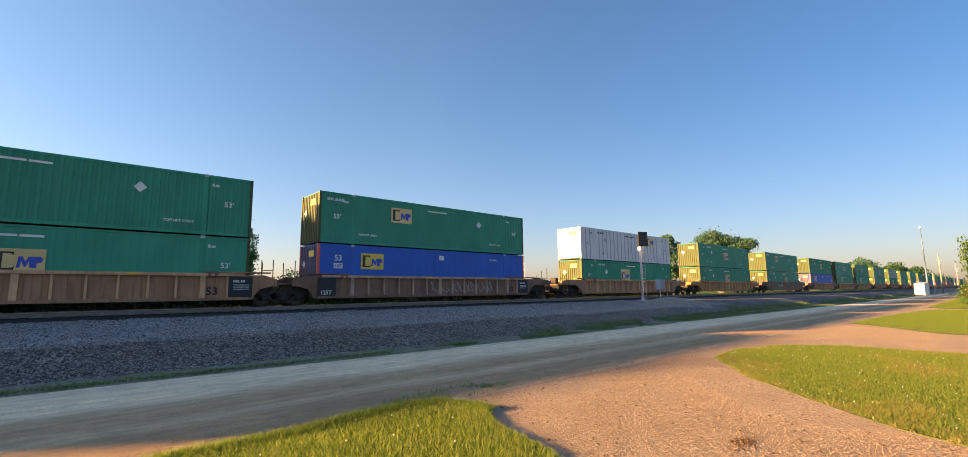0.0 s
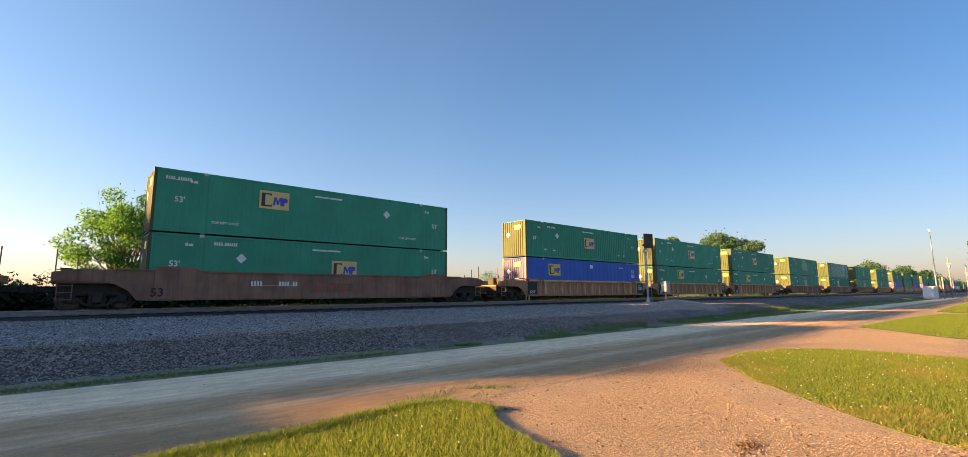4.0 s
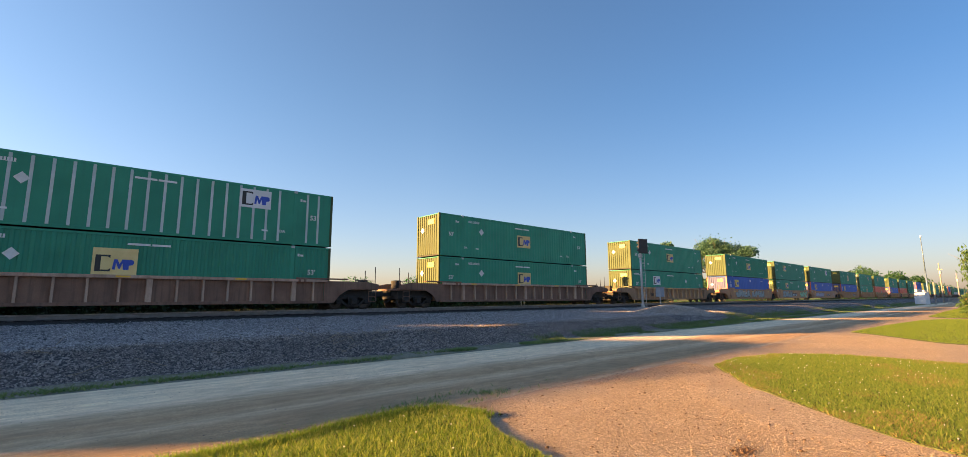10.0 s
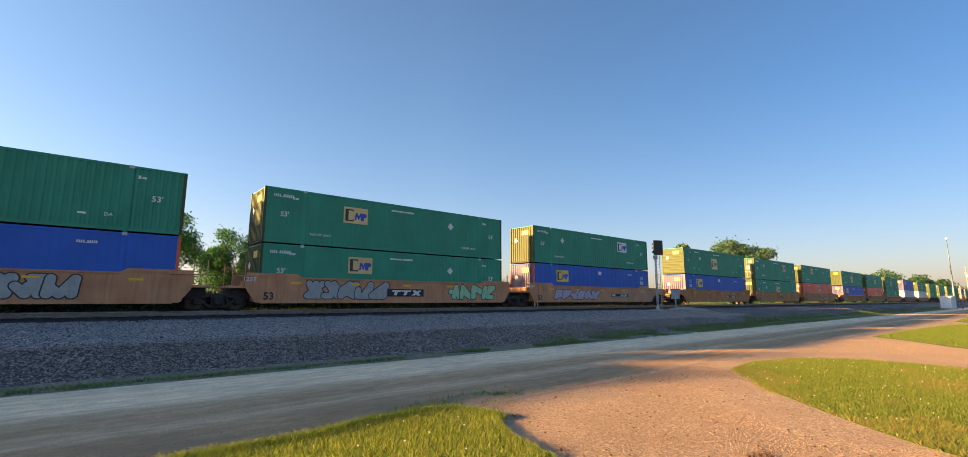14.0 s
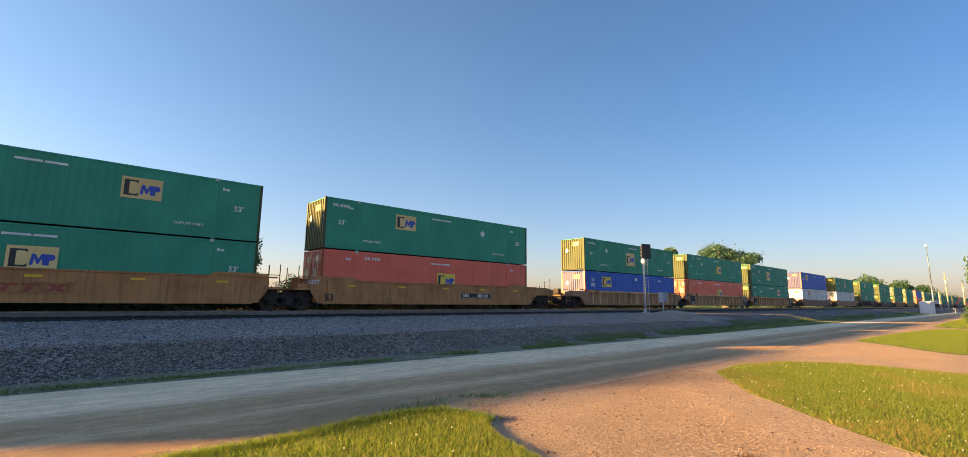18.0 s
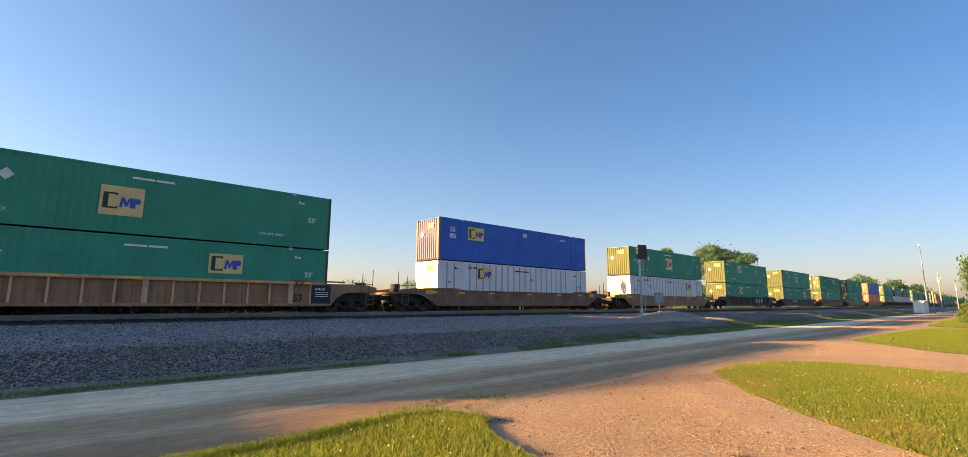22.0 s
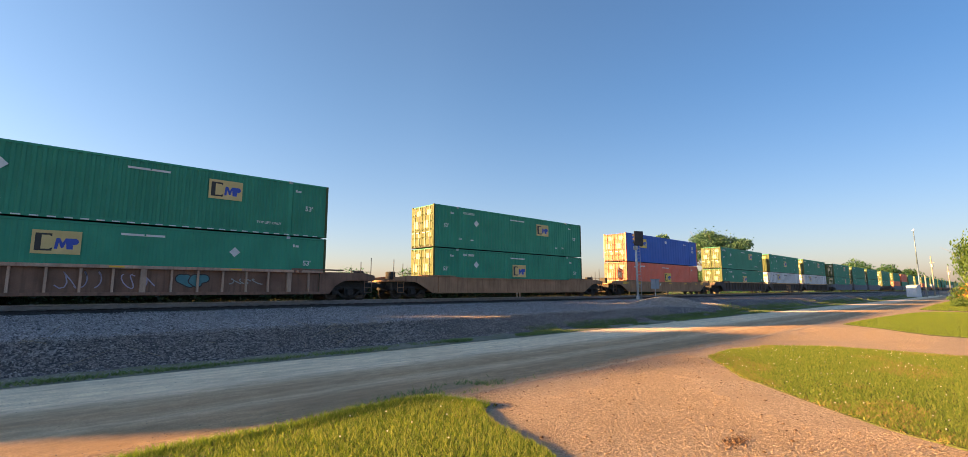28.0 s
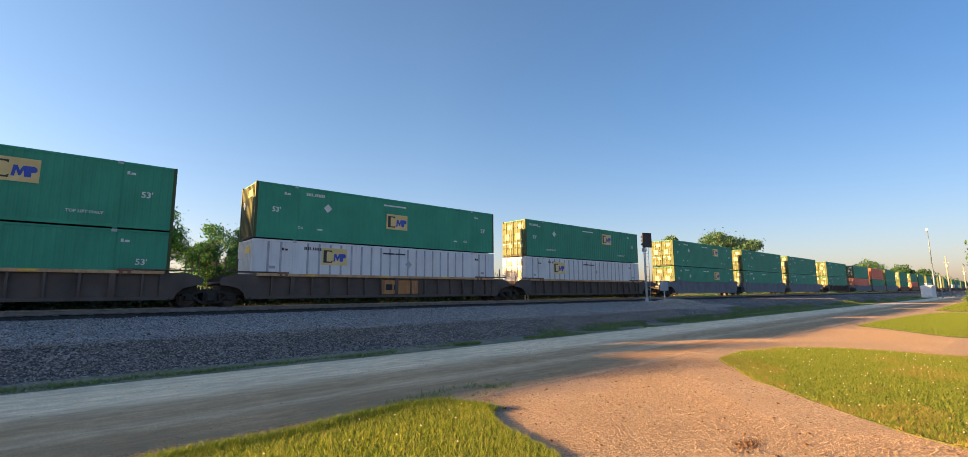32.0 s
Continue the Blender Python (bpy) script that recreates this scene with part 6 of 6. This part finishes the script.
def fence():
    s = thing("fence", pose(140, 9.0, 0), "low grey rail fence at the roadside far off", "fence")
    for i in range(9):
        part("fence_post", kept("fpost", lambda: Shape().rod((0, 0, 0), (0, 0, 1.15), 0.06, 6).mesh("fence_post", POLE_WOOD)), s, at=pose(i * 3.0, 0, 0))
    for z in (0.55, 1.0):
        part("fence_rail", Shape().rod((0, 0, z), (24, 0, z), 0.03, 5).mesh("fence_rail", POLE_WOOD), s)


lineside_signal()
far_signal()
relay_box()
equipment_hut()
antenna_mast()
utility_pole(150, 10.4, 9.2, True)
utility_pole(205, 10.6, 8.6, True)
fence()

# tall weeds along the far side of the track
# their blade colour carries the shade under and behind the cars
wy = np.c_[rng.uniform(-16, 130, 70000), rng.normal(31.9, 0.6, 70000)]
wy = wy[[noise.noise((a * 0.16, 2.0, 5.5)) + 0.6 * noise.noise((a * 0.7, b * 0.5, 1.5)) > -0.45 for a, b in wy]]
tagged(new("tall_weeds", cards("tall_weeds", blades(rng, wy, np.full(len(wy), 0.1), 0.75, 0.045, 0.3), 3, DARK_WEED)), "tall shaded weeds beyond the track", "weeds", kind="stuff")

# tall leafy stalks standing over the scrub
stalk = []
for k in range(120):
    x, y = rng.uniform(-12, 1.0) if k < 90 else rng.uniform(1.0, 24.0), rng.normal(36.0, 0.7)
    tall = (rng.uniform(1.9, 3.5) if x < 0 else rng.uniform(1.4, 2.3)) * (0.8 + 0.35 * noise.noise((x * 0.8, 1.5, 2.5)))
    lean = rng.normal(0, 0.10, 2)
    tip = np.array([x + lean[0] * tall, y + lean[1] * tall, 0.12 + tall])
    foot = np.array([x, y, 0.1])
    side = np.array([0.014, 0.0, 0.0])
    stalk.append([foot - side, foot + side, tip + side * 0.4, tip - side * 0.4])
    for i in range(int(34 * tall)):
        c = foot + (tip - foot) * rng.uniform(0.25, 1.02) + rng.normal(0, 0.10, 3)
        u, v = rng.normal(0, 0.05, 3), rng.normal(0, 0.03, 3)
        stalk.append([c - u, c + v, c + u, c - v])
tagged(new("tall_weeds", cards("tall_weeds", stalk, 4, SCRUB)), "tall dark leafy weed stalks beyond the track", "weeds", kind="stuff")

# a belt of low scrub farther back
# tall and dense enough to keep low sun off the weeds in front
sc = np.c_[rng.uniform(-16, 70, 70000), rng.normal(36.9, 0.9, 70000), np.zeros(70000)]
top = np.array([1.95 + 0.5 * noise.noise((a * 0.35, 3.0, 8.0)) + 0.3 * noise.noise((a * 1.4, b * 0.6, 2.0)) - 0.5 * (a > 22) * max(0.0, noise.noise((a * 0.2, 1.0, 4.0)) * 3) for a, b, c in sc])
sc[:, 2] = 0.15 + rng.random(len(sc)) ** 0.7 * np.maximum(top, 0.1)
u, v = rng.normal(0, 1, sc.shape), rng.normal(0, 1, sc.shape)
u, v = u / np.linalg.norm(u, axis=1)[:, None] * 0.16, v / np.linalg.norm(v, axis=1)[:, None] * 0.11
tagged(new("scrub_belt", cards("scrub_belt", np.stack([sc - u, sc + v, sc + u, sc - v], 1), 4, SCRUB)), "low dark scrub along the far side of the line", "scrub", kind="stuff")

# ---------------------------------------------------------------- trees


def tree(x, y, z, h, w, leaf, count, size, seed, label, stems=1, base=0.15, lobes=14, name="tree", squash=0.8, category="tree", droop=0.0, tight=1.0, fan=False):
    """A tapered trunk with limbs and a crown of many small leaves set in uneven clumps."""
    r = np.random.default_rng(seed)
    t = thing(name, pose(x, y, z), label, category)
    wood = Shape()
    tops = []
    for k in range(stems):
        a = r.uniform(0, 6.28)
        lean = 0.0 if stems == 1 else r.uniform(0.10, 0.30) * h
        p = Vector((r.normal(0, 0.12) * (stems > 1), r.normal(0, 0.12) * (stems > 1), -0.2))
        r0 = (0.035 if stems == 1 else 0.017) * h
        q = None
        for i in range(4):
            f = (i + 1) / 4
            q = Vector((math.cos(a) * lean * f ** 1.3 + r.normal(0, 0.02) * h, math.sin(a) * lean * f ** 1.3 + r.normal(0, 0.02) * h, h * 0.62 * f))
            wood.rod(p, q, r0 * (1.1 - i * 0.24), 7, r0 * (1.1 - (i + 1) * 0.24))
            tops.append((p.copy(), q.copy(), r0 * (1.1 - i * 0.24)))
            p = q
    clumps = []
    for i in range(lobes):
        f = r.uniform(base, 1.0)
        prof = math.sin(min(1.0, (f - base) / (1 - base) * 0.92 + 0.12) * math.pi) ** 0.55
        a = r.uniform(0, 6.28)
        d = w * 0.5 * prof * r.uniform(0.35, 0.95)
        c = np.array([math.cos(a) * d, math.sin(a) * d, h * f * 0.94])
        if fan:   # limbs spread like a fan, so the clumps sit near the rim of a dome
            way = r.normal(0, 1, 3)
            way[2] = abs(way[2]) * (1 if r.random() < 0.72 else -0.8)
            way *= r.uniform(0.30, 1.0) ** 0.5 / np.linalg.norm(way)
            c = np.array([way[0] * w * 0.45, way[1] * w * 0.45, h * (0.50 + way[2] * (0.43 if way[2] > 0 else 0.36))])
        clumps.append((c, w * r.uniform(0.13, 0.24) * tight))
        s0, s1, rad = tops[r.integers(0, len(tops))]
        mid = s0.lerp(s1, r.uniform(0.2, 1))
        if mid.z < c[2]:
            j = mid.lerp(Vector(c), 0.5) + Vector((0, 0, -0.04 * h))
            wood.rod(mid, j, rad * 0.45, 5, rad * 0.28)
            wood.rod(j, Vector(c), rad * 0.28, 5, rad * 0.08)
            for b in range(1 if fan else 3):
                wood.rod(j, Vector(c) + Vector(r.normal(0, w * 0.09, 3)), rad * 0.18, 4, rad * 0.05)
    part("trunk", wood.mesh("trunk", BARK), t, "branching bark-brown trunk and limbs")
    w8 = np.array([c[1] ** 2 for c in clumps])
    idx = r.choice(len(clumps), count, p=w8 / w8.sum())
    cc = np.array([c[0] for c in clumps])[idx]
    rr = np.array([c[1] for c in clumps])[idx]
    d = r.normal(0, 1, (count, 3))
    d /= np.linalg.norm(d, axis=1)[:, None]
    pos = cc + d * (rr * (0.25 + 0.85 * r.random(count) ** 0.5))[:, None] * np.array([1, 1, squash])
    far = r.random(count) < 0.10
    pos[far] += r.normal(0, w * 0.04, (far.sum(), 3))
    pos[:, 2] -= droop * np.abs(r.normal(0, 1, count)) * rr
    pos[:, 2] = np.maximum(pos[:, 2], 0.15)
    u = r.normal(0, 1, (count, 3))
    u /= np.linalg.norm(u, axis=1)[:, None]
    v = np.cross(u, r.normal(0, 1, (count, 3)))
    v /= np.linalg.norm(v, axis=1)[:, None] + 1e-9
    s = (size * (0.6 + 0.8 * r.random(count)))[:, None]
    if droop:
        u[:, 2] -= 1.5
        u /= np.linalg.norm(u, axis=1)[:, None]
    q = np.stack([pos - u * s, pos + v * s * 0.5, pos + u * s, pos - v * s * 0.5], 1)
    part("crown", cards("crown", q, 4, leaf), t, "uneven crown of small leaves")
    return t


tree(2.9, 42.0, 0.12, 9.5, 7.9, LEAF_LIGHT, 27000, 0.088, 21, "bushy many-stemmed young poplar, backlit yellow-green", stems=9, base=0.10, lobes=90, tight=0.46, fan=True)
tree(10.0, 46.0, 0.12, 8.4, 7.0, LEAF_DARK, 22000, 0.100, 22, "dense dark green bushy elm behind the track", stems=5, base=0.06, lobes=64, tight=0.52, fan=True)
tree(12.2, 52.0, 0.12, 5.4, 4.6, LEAF_DARK, 6000, 0.12, 23, "low dark green shrub behind the track", stems=4, base=0.05, lobes=14, name="shrub", category="shrub")
tree(106.3, 41.8, 0.12, 15.6, 15.5, LEAF_ELM, 34000, 0.19, 24, "broad spreading elm tree beyond the railway", base=0.3, lobes=60, squash=0.6, tight=0.55, fan=True)
tree(106, 53.0, 0.12, 14.6, 7.0, LEAF_ELM, 5000, 0.26, 25, "rounded tree beyond the railway", base=0.35, lobes=16)
for i in range(27):
    tree(-102 + 3.05 * i, 47 + 0.4 * math.sin(i * 1.9), 0.12, (16.0 if i < 18 else 14.2) + 0.2 * math.sin(i * 2.7), 5.4, LEAF_FAR, 8200, 0.42, 110 + i, "slim leafy poplar in a row beyond the railway", base=0.06, lobes=60, fan=True)
# added out of view on the left to darken the ground behind the cars
for i in range(3):
    tree(-18 + 4.5 * i, 47, 0.12, 5.2 - 0.5 * i, 6.5, LEAF_DARK, 3000, 0.3, 130 + i, "low leafy tree in a row beyond the railway", base=0.08, lobes=20)
for i in range(16):
    f = i / 15
    xx = 318 + f * 500
    tree(xx, 52 + 6 * math.sin(i * 2.1), 0.12, (17.5 - 9.0 * f) * (0.94 + 0.10 * ((i * 37) % 10) / 10), 20 + 4 * f, LEAF_FAR, 3000, 0.6, 40 + i, "far dark green tree in a row beside the line", base=0.12, lobes=18)
for i in range(14):
    tree(150 + 60 * i, 58 + 9 * math.sin(i * 1.7), 0.12, 4.6 + 1.2 * math.sin(i * 2.3), 28, LEAF_FAR, 2600, 0.36, 70 + i, "far low green tree in a hedge line", base=0.05, lobes=16)
tree(77, -0.9, 0, 8.6, 9.5, LEAF_WILLOW, 24000, 0.17, 26, "drooping green willow at the roadside", base=0.25, lobes=22, droop=0.9)
tree(61, 2.3, 0, 1.7, 2.6, LEAF_WILLOW, 2200, 0.09, 27, "low yellow-green shrub beside the drive", stems=4, base=0.1, lobes=12, name="shrub", category="shrub")
tree(66, 2.0, 0, 2.0, 2.4, FLOWER, 900, 0.09, 28, "orange flowering shrub beside the drive", stems=4, base=0.3, lobes=10, name="shrub", category="shrub")
for i, (sx, sy, hh) in enumerate(((-2.6, 44, 2.4), (-5.5, 46, 2.6), (15.5, 44, 3.4), (20, 47, 2.8), (26, 52, 4.2), (36, 55, 4.0), (52, 58, 4.6), (-9, 48, 3.4))):
    tree(sx, sy, 0.12, hh, hh * 1.4, LEAF_DARK, 1800, 0.10, 90 + i, "low green scrub bush beyond the track", stems=4, base=0.05, lobes=12, name="scrub_bush", category="shrub")

# ---------------------------------------------------------------- the train rolls


def motions():
    """The train rolls past at an even speed."""
    for ob, x, z in ROWS:
        walk(ob, [(t, pose(x - SPEED * t, TRACK_Y, z)) for t in (0, 1 / 30, 8, 16, 24, 32 - 1 / 30, 32)])


motions()
